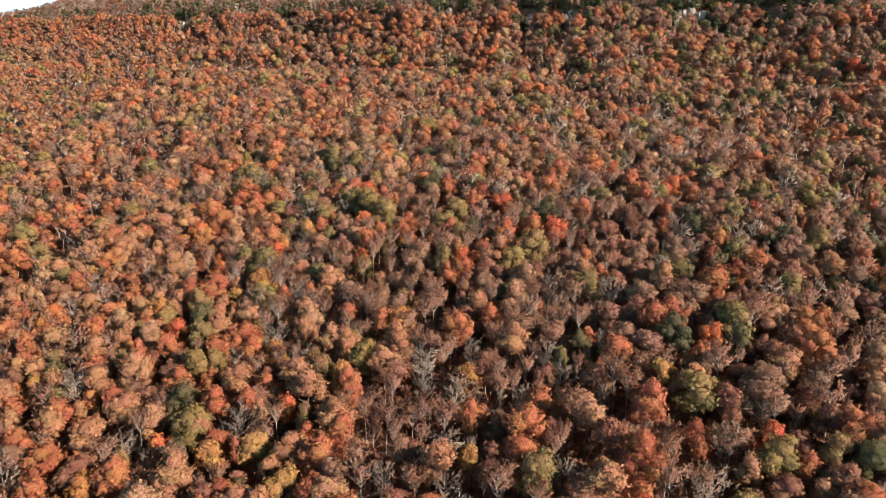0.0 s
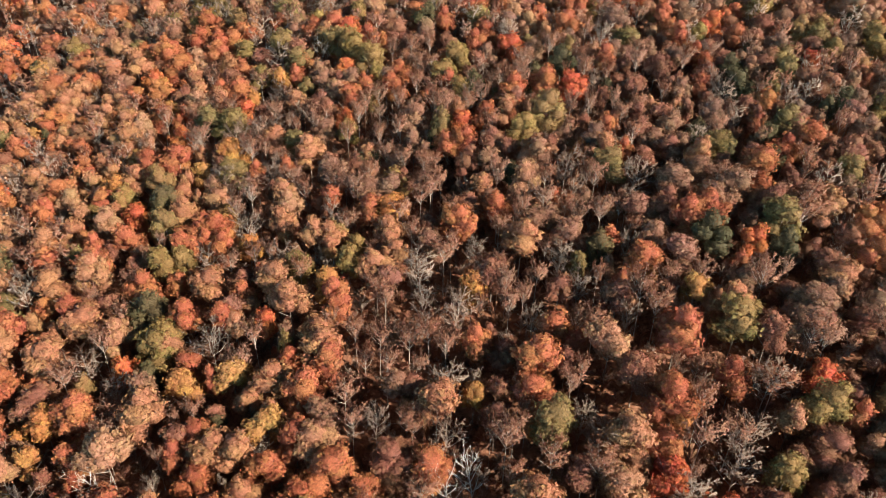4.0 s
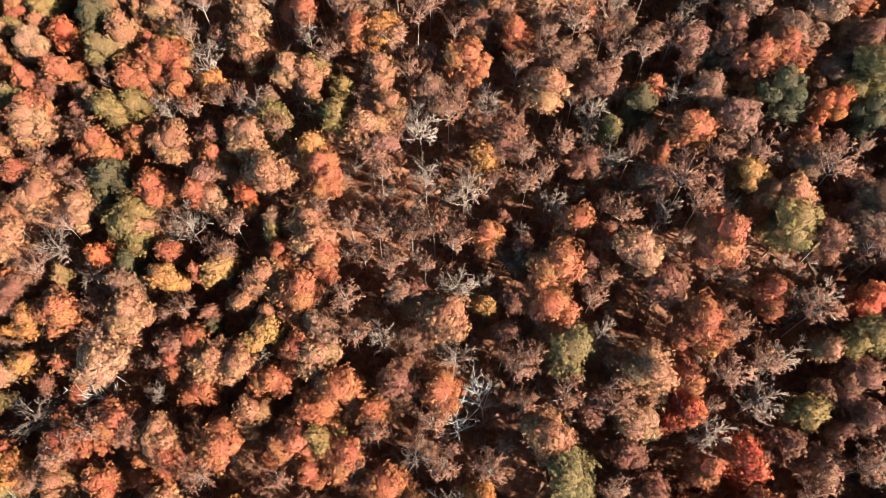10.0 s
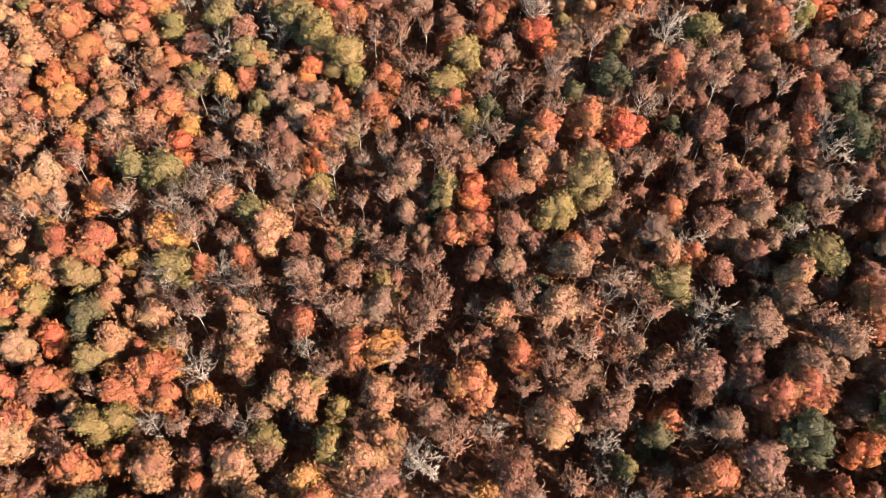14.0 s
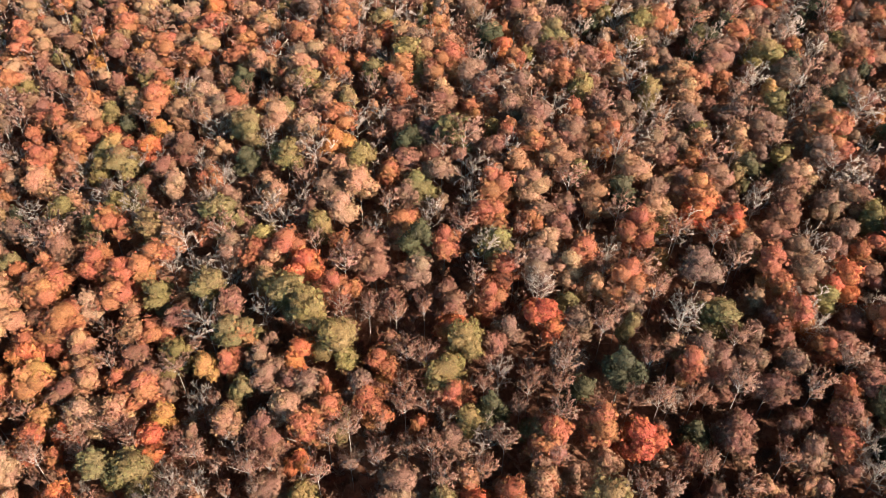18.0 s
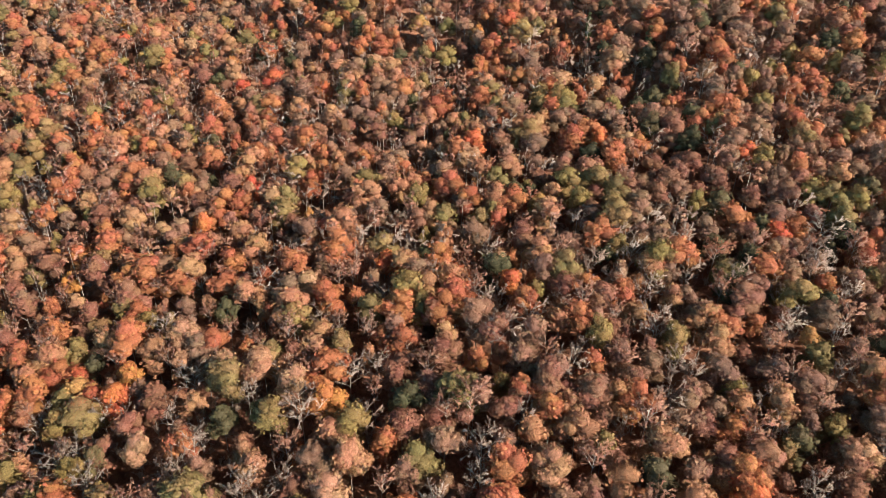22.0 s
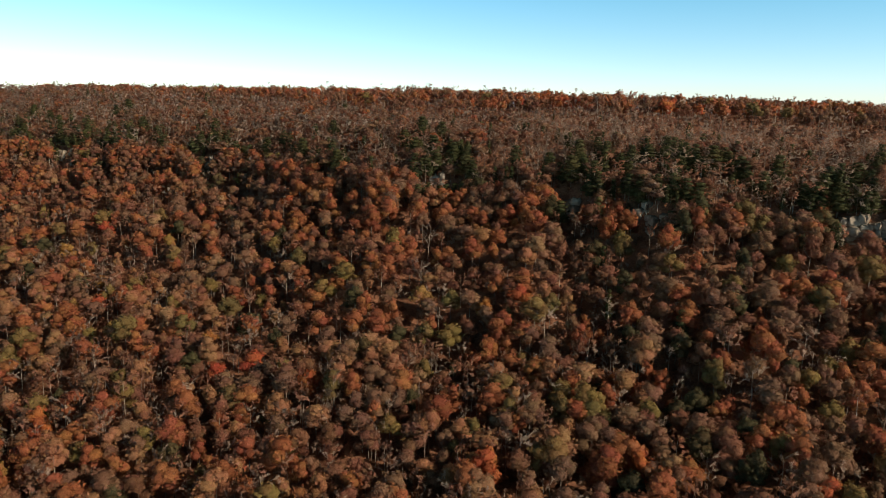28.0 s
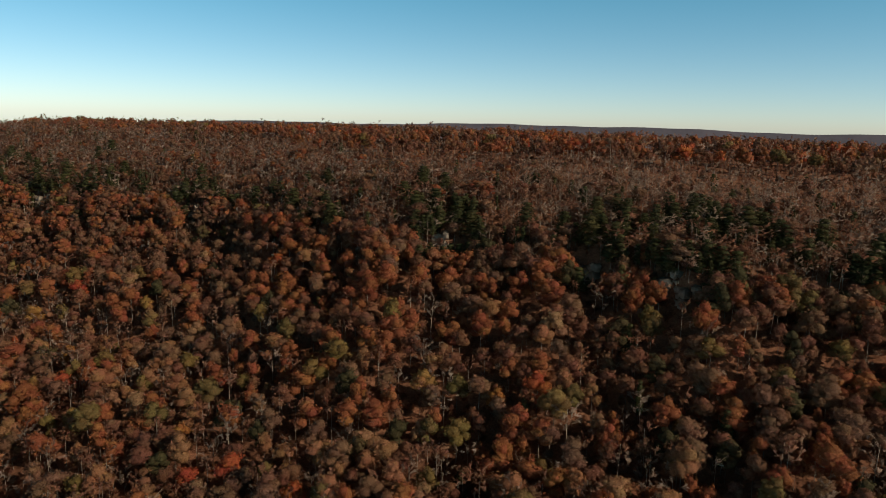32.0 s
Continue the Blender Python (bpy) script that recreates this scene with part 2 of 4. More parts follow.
def mesh_from(name, verts, faces, mats, sizes=None, tint=None, mat_index=None, smooth=False, normals=None):
    """A mesh from arrays; faces: (n, 3) or (n, 4)."""
    me = bpy.data.meshes.new(name)
    verts, faces = np.asarray(verts, np.float32), np.asarray(faces, np.int32)
    k = faces.shape[1]
    me.vertices.add(len(verts))
    me.vertices.foreach_set("co", verts.ravel())
    me.loops.add(faces.size)
    me.loops.foreach_set("vertex_index", faces.ravel())
    me.polygons.add(len(faces))
    me.polygons.foreach_set("loop_start", np.arange(0, faces.size, k, dtype=np.int32))
    me.polygons.foreach_set("loop_total", np.full(len(faces), k, np.int32))
    if smooth:
        me.polygons.foreach_set("use_smooth", np.ones(len(faces), bool))
    for m in mats:
        me.materials.append(m)
    if mat_index is not None:
        me.polygons.foreach_set("material_index", np.asarray(mat_index, np.int32))
    if tint is not None:
        at = me.attributes.new("tint", "FLOAT", "POINT")
        at.data.foreach_set("value", np.asarray(tint, np.float32))
    if normals is not None:
        at = me.attributes.new("custom_normal", "FLOAT_VECTOR", "POINT")
        at.data.foreach_set("vector", np.asarray(normals, np.float32).ravel())
    me.update(calc_edges=True)
    return me


gx, gy = axis(-1080, 660, 6.0, 4700), axis(-60, 1560, 6.0, 4700)
GX, GY = np.meshgrid(gx, gy)
GZ = ground_z(GX, GY)
idx = np.arange(GX.size).reshape(GX.shape)
quads = np.stack([idx[:-1, :-1], idx[:-1, 1:], idx[1:, 1:], idx[1:, :-1]], -1).reshape(-1, 4)
ground = new("ground", mesh_from("ground", np.stack([GX, GY, GZ], -1).reshape(-1, 3), quads, [FLOOR], smooth=True))
tagged(ground, "steep hillside floor covered in fallen orange-brown leaves", "ground", kind="structure")

# ridges on the horizon, their haze blue painted into the material
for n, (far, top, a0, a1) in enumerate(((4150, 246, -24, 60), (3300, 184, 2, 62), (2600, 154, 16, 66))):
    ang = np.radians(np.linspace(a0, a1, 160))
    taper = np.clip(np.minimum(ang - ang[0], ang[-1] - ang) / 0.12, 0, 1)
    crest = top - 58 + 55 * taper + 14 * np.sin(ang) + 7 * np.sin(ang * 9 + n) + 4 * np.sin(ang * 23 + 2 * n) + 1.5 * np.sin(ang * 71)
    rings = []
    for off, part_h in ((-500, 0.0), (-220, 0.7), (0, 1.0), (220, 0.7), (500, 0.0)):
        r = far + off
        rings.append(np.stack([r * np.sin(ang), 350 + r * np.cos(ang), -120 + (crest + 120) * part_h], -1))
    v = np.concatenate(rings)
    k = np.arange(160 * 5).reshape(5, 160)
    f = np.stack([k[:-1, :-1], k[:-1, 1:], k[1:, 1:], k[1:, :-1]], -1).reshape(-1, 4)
    tagged(new("backdrop_hills", mesh_from("backdrop_hills", v, f, [HAZED_HILL], smooth=True)),
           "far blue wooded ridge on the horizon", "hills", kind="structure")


# ---------------------------------------------------------------- shapes of trees
def unit(v):
    return v / (np.linalg.norm(v, axis=-1, keepdims=True) + 1e-9)


def turned(v, soft):
    """The quads of v, each wound so that its face looks the way of its soft normal."""
    q = v.reshape(-1, 4, 3)
    face = np.cross(q[:, 2] - q[:, 0], q[:, 3] - q[:, 1])
    f = np.arange(len(v)).reshape(-1, 4)
    return np.where((face * soft).sum(1)[:, None] < 0, f[:, ::-1], f)


def cards(rng, centres, radii, n, size, squash=0.85, shell=(0.7, 1.05)):
    """n leaf clumps: small uneven quads over round lobes, facing outwards. Returns verts, faces and soft normals."""
    pick = rng.choice(len(centres), n, p=radii ** 2 / (radii ** 2).sum())
    way = rng.normal(size=(n, 3))
    way[:, 2] += 0.35
    way = unit(way)
    pos = centres[pick] + way * (radii[pick] * rng.uniform(*shell, n))[:, None] * np.array((1, 1, squash))
    nor = unit(way + rng.normal(size=(n, 3)) * 0.48)
    t = unit(np.cross(nor, rng.normal(size=(n, 3))))
    b = np.cross(nor, t)
    s = size * rng.uniform(0.5, 1.4, n)[:, None]
    corners = []
    for a, c in ((-1, -1), (1, -1), (1, 1), (-1, 1)):
        ja, jc = rng.uniform(0.4, 1.15, (n, 1)), rng.uniform(0.4, 1.15, (n, 1))
        corners.append(pos + t * s * a * ja * 0.5 + b * s * c * jc * 0.5 + nor * s * rng.uniform(-0.2, 0.2, (n, 1)))
    v = np.stack(corners, 1).reshape(-1, 3)
    whole = unit(pos - centres.mean(0) + np.array((0, 0, 1.0)))
    soft = unit(0.22 * whole + 0.42 * way + 0.42 * nor)
    return v, np.arange(4 * n).reshape(n, 4), np.repeat(soft, 4, axis=0)


def tubes(segments, sides=5):
    """Tapered tubes (p0, p1, r0, r1); a segment that goes on from the one before shares its ring."""
    seg = np.array([(*p, *q, r, s) for p, q, r, s in segments], float)
    p, q, r, s = seg[:, :3], seg[:, 3:6], seg[:, 6], seg[:, 7]
    w = unit(q - p)
    a = unit(np.cross(w, np.where(np.abs(w[:, 2:]) > 0.9, (1, 0, 0), (0, 0, 1))))
    b = np.cross(w, a)
    th = np.arange(sides) * 2 * np.pi / sides
    ring = np.cos(th)[None, :, None] * a[:, None] + np.sin(th)[None, :, None] * b[:, None]
    foot, tip = p[:, None] + ring * r[:, None, None], q[:, None] + ring * s[:, None, None]
    vs, fs, at, last = [], [], 0, None
    k = np.arange(sides)
    for n in range(len(seg)):
        if last is None or not np.allclose(p[n], q[n - 1]):
            vs.append(foot[n])
            last, at = at, at + sides
        vs.append(tip[n])
        fs.append(np.stack([last + k, last + (k + 1) % sides, at + (k + 1) % sides, at + k], -1))
        last, at = at, at + sides
    return np.concatenate(vs), np.concatenate(fs)


def blades(rng, segments):
    """Sprays of twigs: a strip each."""
    seg = np.array([(*p, *q, r, s) for p, q, r, s in segments], float)
    p, q, r, t = seg[:, :3], seg[:, 3:6], seg[:, 6:7], seg[:, 7:8]
    a = np.cross(q - p, rng.normal(size=p.shape))
    a /= np.linalg.norm(a, axis=1)[:, None] + 1e-9
    v = np.stack([p - a * r, p + a * r, q + a * t, q - a * t], 1).reshape(-1, 3)
    soft = unit((p + q) / 2 - np.array((0, 0, p[:, 2].mean() - 3)) + rng.normal(size=p.shape) * 0.8)
    return v, turned(v, soft), np.repeat(soft, 4, axis=0)


def round_box(n):
    """A cube of n x n quads a side, blown up to a ball."""
    vs, fs = [], []
    g = np.linspace(-1, 1, n + 1)
    for ax in range(3):
        for sg in (-1, 1):
            a, b = np.meshgrid(g, g, indexing="ij")
            p = np.zeros((n + 1, n + 1, 3))
            p[..., ax], p[..., (ax + 1) % 3], p[..., (ax + 2) % 3] = sg, a * sg, b
            k = np.arange((n + 1) ** 2).reshape(n + 1, n + 1) + len(vs) * (n + 1) ** 2
            vs.append(p.reshape(-1, 3))
            fs.append(np.stack([k[:-1, :-1], k[1:, :-1], k[1:, 1:], k[:-1, 1:]], -1).reshape(-1, 4))
    v, once = np.unique(np.round(np.concatenate(vs), 5), axis=0, return_inverse=True)
    return v / np.linalg.norm(v, axis=1)[:, None], once.ravel()[np.concatenate(fs)]


def core(rng, subs, detail):
    """The dense inside of a crown, under its leaves: an uneven lump in each of its boughs."""
    sets = []
    for x, y, z, s in subs:
        v, f = round_box((1, 2, 2, 3)[detail + 1])
        a, b, c = rng.uniform(0, 6, 3)
        lump = 0.74 + 0.12 * np.sin(5 * v[:, 0] + a) * np.sin(5 * v[:, 1] + b) + 0.08 * np.sin(7 * v[:, 2] + c)
        sets.append((v * (s * lump)[:, None] + np.array((x, y, z)), f, v))
    return joined(*sets)


def joined(*sets):
    """Several (verts, faces) as one."""
    vs, fs, ns, at = [], [], [], 0
    for v, f, *n in sets:
        vs.append(v)
        fs.append(f + at)
        ns.append(n[0] if n else np.zeros_like(v))
        at += len(v)
    return np.concatenate(vs), np.concatenate(fs), np.concatenate(ns)


def skeleton_of(rng, height, spread, limbs, fork, trunk_r, clear=0.45, steep=1.0, long=1.0):
    """Trunk and limbs as tube segments, and sprays of twigs that widen to their tips."""
    wood, twigs = [], []
    bend = rng.normal(size=2) * 0.5
    nodes = [np.array((bend[0] * f * f, bend[1] * f * f, height * f)) for f in np.linspace(0, 0.93, 7)]
    for i in range(6):
        wood.append((nodes[i], nodes[i + 1], trunk_r * (1 - i / 6.6), trunk_r * (1 - (i + 1) / 6.6)))
    for n in range(limbs):
        f = clear + (0.9 - clear) * (n + rng.uniform(0, 1)) / limbs
        at = np.array((bend[0] * f * f, bend[1] * f * f, height * f))
        ang = n * 2.4 + rng.uniform(-0.5, 0.5)
        reach = spread * (1.15 - 0.6 * (f - clear) / (1 - clear)) * rng.uniform(0.7, 1.1)
        tip = at + np.array((math.cos(ang) * reach, math.sin(ang) * reach, min(height * (1.02 - f), steep * reach * rng.uniform(0.8, 1.3))))
        mid = (at + tip) / 2 + np.array((0, 0, -0.08 * reach)) + rng.normal(size=3) * 0.15
        r = trunk_r * (1 - f) * 0.75 + 0.03
        wood += [(at, mid, r, r * 0.7), (mid, tip, r * 0.7, 0.025)]
        along = unit(tip - at)
        for k in range(fork):
            g = rng.uniform(0.2, 1.0)
            p = at + (tip - at) * g
            way = unit(along + rng.normal(size=3) * 0.55 + np.array((0, 0, 0.45)))
            q = p + way * long * rng.uniform(0.9, 2.1) * spread / 4
            twigs.append((p, q, 0.05, 0.16))
            for _ in range(2):
                way2 = unit(way + rng.normal(size=3) * 0.5)
                p2 = p + (q - p) * rng.uniform(0.3, 0.95)
                twigs.append((p2, p2 + way2 * long * rng.uniform(0.6, 1.4) * spread / 4.2, 0.04, 0.14))
    return wood, twigs


def tip_leaves(rng, twigs, n, size):
    """The last leaves: n small uneven quads at the ends of the twigs."""
    ends = np.array([q for _, q, _, _ in twigs])
    pos = ends[rng.integers(0, len(ends), n)] + rng.normal(size=(n, 3)) * 0.22
    nor = unit(rng.normal(size=(n, 3)))
    t = unit(np.cross(nor, rng.normal(size=(n, 3))))
    b = np.cross(nor, t)
    s = size * rng.uniform(0.5, 1.4, (n, 1))
    v = np.stack([pos + s * (a * t * rng.uniform(0.3, 0.6, (n, 1)) + c * b * rng.uniform(0.3, 0.6, (n, 1))) for a, c in ((-1, -1), (1, -1), (1, 1), (-1, 1))], 1).reshape(-1, 3)
    soft = unit(unit(pos - np.array((0, 0, ends[:, 2].mean() - 3))) + 0.6 * nor)
    return v, turned(v, soft), np.repeat(soft, 4, axis=0)


# kind: (height, crown radius, crown height, lobes, near clumps, near clump size, shape)
FORMS = {
    "orange": (21, 5.8, 14.5, 36, 1260, 0.70, "dome"), "tan": (21, 5.5, 14.5, 36, 1220, 0.67, "dome"),
    "russet": (19, 5.1, 13.0, 36, 1130, 0.64, "dome"), "brown": (20, 5.4, 13.5, 36, 1130, 0.67, "dome"),
    "olive": (21, 5.6, 15.0, 36, 1220, 0.67, "dome"), "green": (20, 5.4, 15.5, 36, 1260, 0.67, "dome"),
    "red": (20, 5.6, 14.5, 36, 1260, 0.67, "dome"), "yellow": (19, 4.9, 13.0, 24, 1070, 0.64, "dome"),
    "pine": (20, 4.6, 15.5, 28, 1070, 0.67, "cone"), "sparse": (20, 3.7, 10.5, 48, 330, 0.34, "fan"),
    "bare": (19, 4.9, 12.0, 40, 60, 0.34, "fan"),
}
LABELS = {
    "orange": "tall oak with a dense lumpy orange-brown autumn crown", "tan": "tall oak with a pale tan and peach autumn crown",
    "russet": "russet tree with a thin reddish-brown crown among others", "brown": "brown-leaved oak with a half-thinned dry crown",
    "olive": "oak with an olive-green crown turning brown", "green": "tree with a dense dark green crown still in leaf",
    "red": "maple with a bright orange-red autumn crown", "yellow": "tree with a golden yellow autumn crown",
    "pine": "dark green pine with tiered boughs by the cliff", "sparse": "slim tree with a few thin reddish leaves on bare twigs",
    "bare": "leafless grey tree with a fan of fine twigs",
}
NAMES = {"orange": "orange_oak", "tan": "tan_oak", "russet": "russet_tree", "brown": "brown_oak", "olive": "olive_oak", "green": "green_tree",
         "red": "red_maple", "yellow": "yellow_tree", "pine": "pine_tree", "sparse": "thin_leaved_tree", "bare": "bare_tree"}


def lobes_of(rng, kind):
    """Centres and radii of the leafy lobes, and the boughs (x, y, z, radius) that carry them."""
    h, r, ch, n, *_, shape = FORMS[kind]
    c, rad, subs = [], [], []
    if shape == "cone":
        for k in range(n):
            f = (k + 0.5) / n
            a = k * 2.4 + rng.uniform(-0.5, 0.5)
            out, s = r * (1 - f) ** 0.6 * rng.uniform(0.35, 0.8) + 0.2, 0.34 * r * (1.25 - 0.5 * f)
            c.append((out * math.cos(a), out * math.sin(a), h - ch * (1 - f)))
            rad.append(s)
            if k % 5 == 2:
                subs.append((0.4 * c[-1][0], 0.4 * c[-1][1], c[-1][2], 1.5 * s))
        return np.array(c), np.array(rad), subs
    boughs = int(rng.integers(6, 9))
    wide = rng.uniform(0.85, 1.2)
    for k in range(boughs):
        a = k * 2.4 + rng.uniform(-0.6, 0.6)
        s = r * rng.uniform(0.50, 0.68)
        low = 0 if k == 0 else rng.uniform(0.05, 0.25) if k < 4 else rng.uniform(0.25, 0.55)
        out = 0.12 * r if k == 0 else r * (0.26 + 0.5 * low) * rng.uniform(0.85, 1.25)
        z = h - s - ch * low
        x, y = out * math.cos(a) * wide, out * math.sin(a) / wide
        subs.append((x, y, z, s))
        per = 8
        way = rng.normal(size=(per, 3)) + np.array((0.5 * math.cos(a), 0.5 * math.sin(a), 0.55))
        way = unit(way)
        for w in way:
            c.append((x + w[0] * s * 0.74, y + w[1] * s * 0.74, z + w[2] * s * 0.8))
            rad.append(s * rng.uniform(0.24, 0.42))
    return np.array(c), np.array(rad), subs


def tree_arrays(kind, seed, detail):
    """(wood verts, faces), (crown verts, faces) for one tree. detail: 2 near, 1 middle, 0 far, -1 remote."""
    rng = np.random.default_rng(seed)
    h, r, ch, n, count, size, shape = FORMS[kind]
    thick = (6.0, 3.6, 1.9, 1.1)[detail + 1]
    sides = (3, 3, 3, 4)[detail + 1]
    if shape == "fan":
        limbs, fork = ((5, 1), (7, 2), (11, 5), (16, 9))[detail + 1]
        tall = rng.uniform(0.9, 1.05) * h
        wood, twigs = skeleton_of(rng, tall, r * 0.85, limbs, fork, 0.15, (0.56 if kind == "sparse" else 0.36) + rng.uniform(-0.06, 0.08), 1.7 if kind == "sparse" else 1.0, (2.0, 1.5, 1.25, 1.0)[detail + 1])
        if detail < 1:
            wood = [(wood[0][0], wood[5][1], 0.15, 0.05)]
        leaves = tip_leaves(rng, twigs, max(4, int(count * (0.05, 0.11, 0.36, 1.0)[detail + 1])), size * (2.2, 2.2, 1.5, 1.0)[detail + 1])
        return tubes(wood, sides), joined(leaves, blades(rng, [(p, q, a * thick, b * thick) for p, q, a, b in twigs]))
    keep = (0.04, 0.17, 0.36, 1.0)[detail + 1]
    grow = (2.6, 1.5, 1.22, 1.0)[detail + 1]
    c, rad, subs = lobes_of(rng, kind)
    crown = joined(core(rng, subs, detail), cards(rng, c, rad, int(count * keep), size * grow, shell=(0.75, 1.1)))
    wood, _ = skeleton_of(rng, h * 0.92, r * 0.75, (1, 1, 3, 4)[detail + 1], 0, 0.19, 0.42)
    if detail < 1:
        wood = [(wood[0][0], wood[5][1], 0.17, 0.05)]
    return tubes(wood, sides), crown


VARIANTS = 6
NEAR = {}
for ki, kind in enumerate(FORMS):
    for s in range(VARIANTS):
        (wv, wf), (cv, cf, cn) = tree_arrays(kind, 100 * ki + s, 2)
        NEAR[kind, s] = (mesh_from("trunk", wv, wf, [STEM if kind in ("sparse", "bare") else BARK], smooth=True), mesh_from("crown", cv, cf, [LEAVES[kind]], smooth=True, normals=cn))


def plant(kind, x, y, size, turn, variant, lean=0.0, label=""):
    """One tree as a thing with its trunk and crown."""
    top = new(NAMES[kind])
    top.matrix_basis = pose(x, y, float(ground_z(x, y)) - 0.25, lean, 0, turn) @ Matrix.Diagonal((size[0], size[0] * size[2], size[1], 1))
    tagged(top, label or LABELS[kind], "tree", "trees on the hillside")
    trunk, crown = NEAR[kind, variant]
    for name, me in (("trunk", trunk), ("crown", crown)):
        ob = new(name, me)
        ob.parent = top
    return top


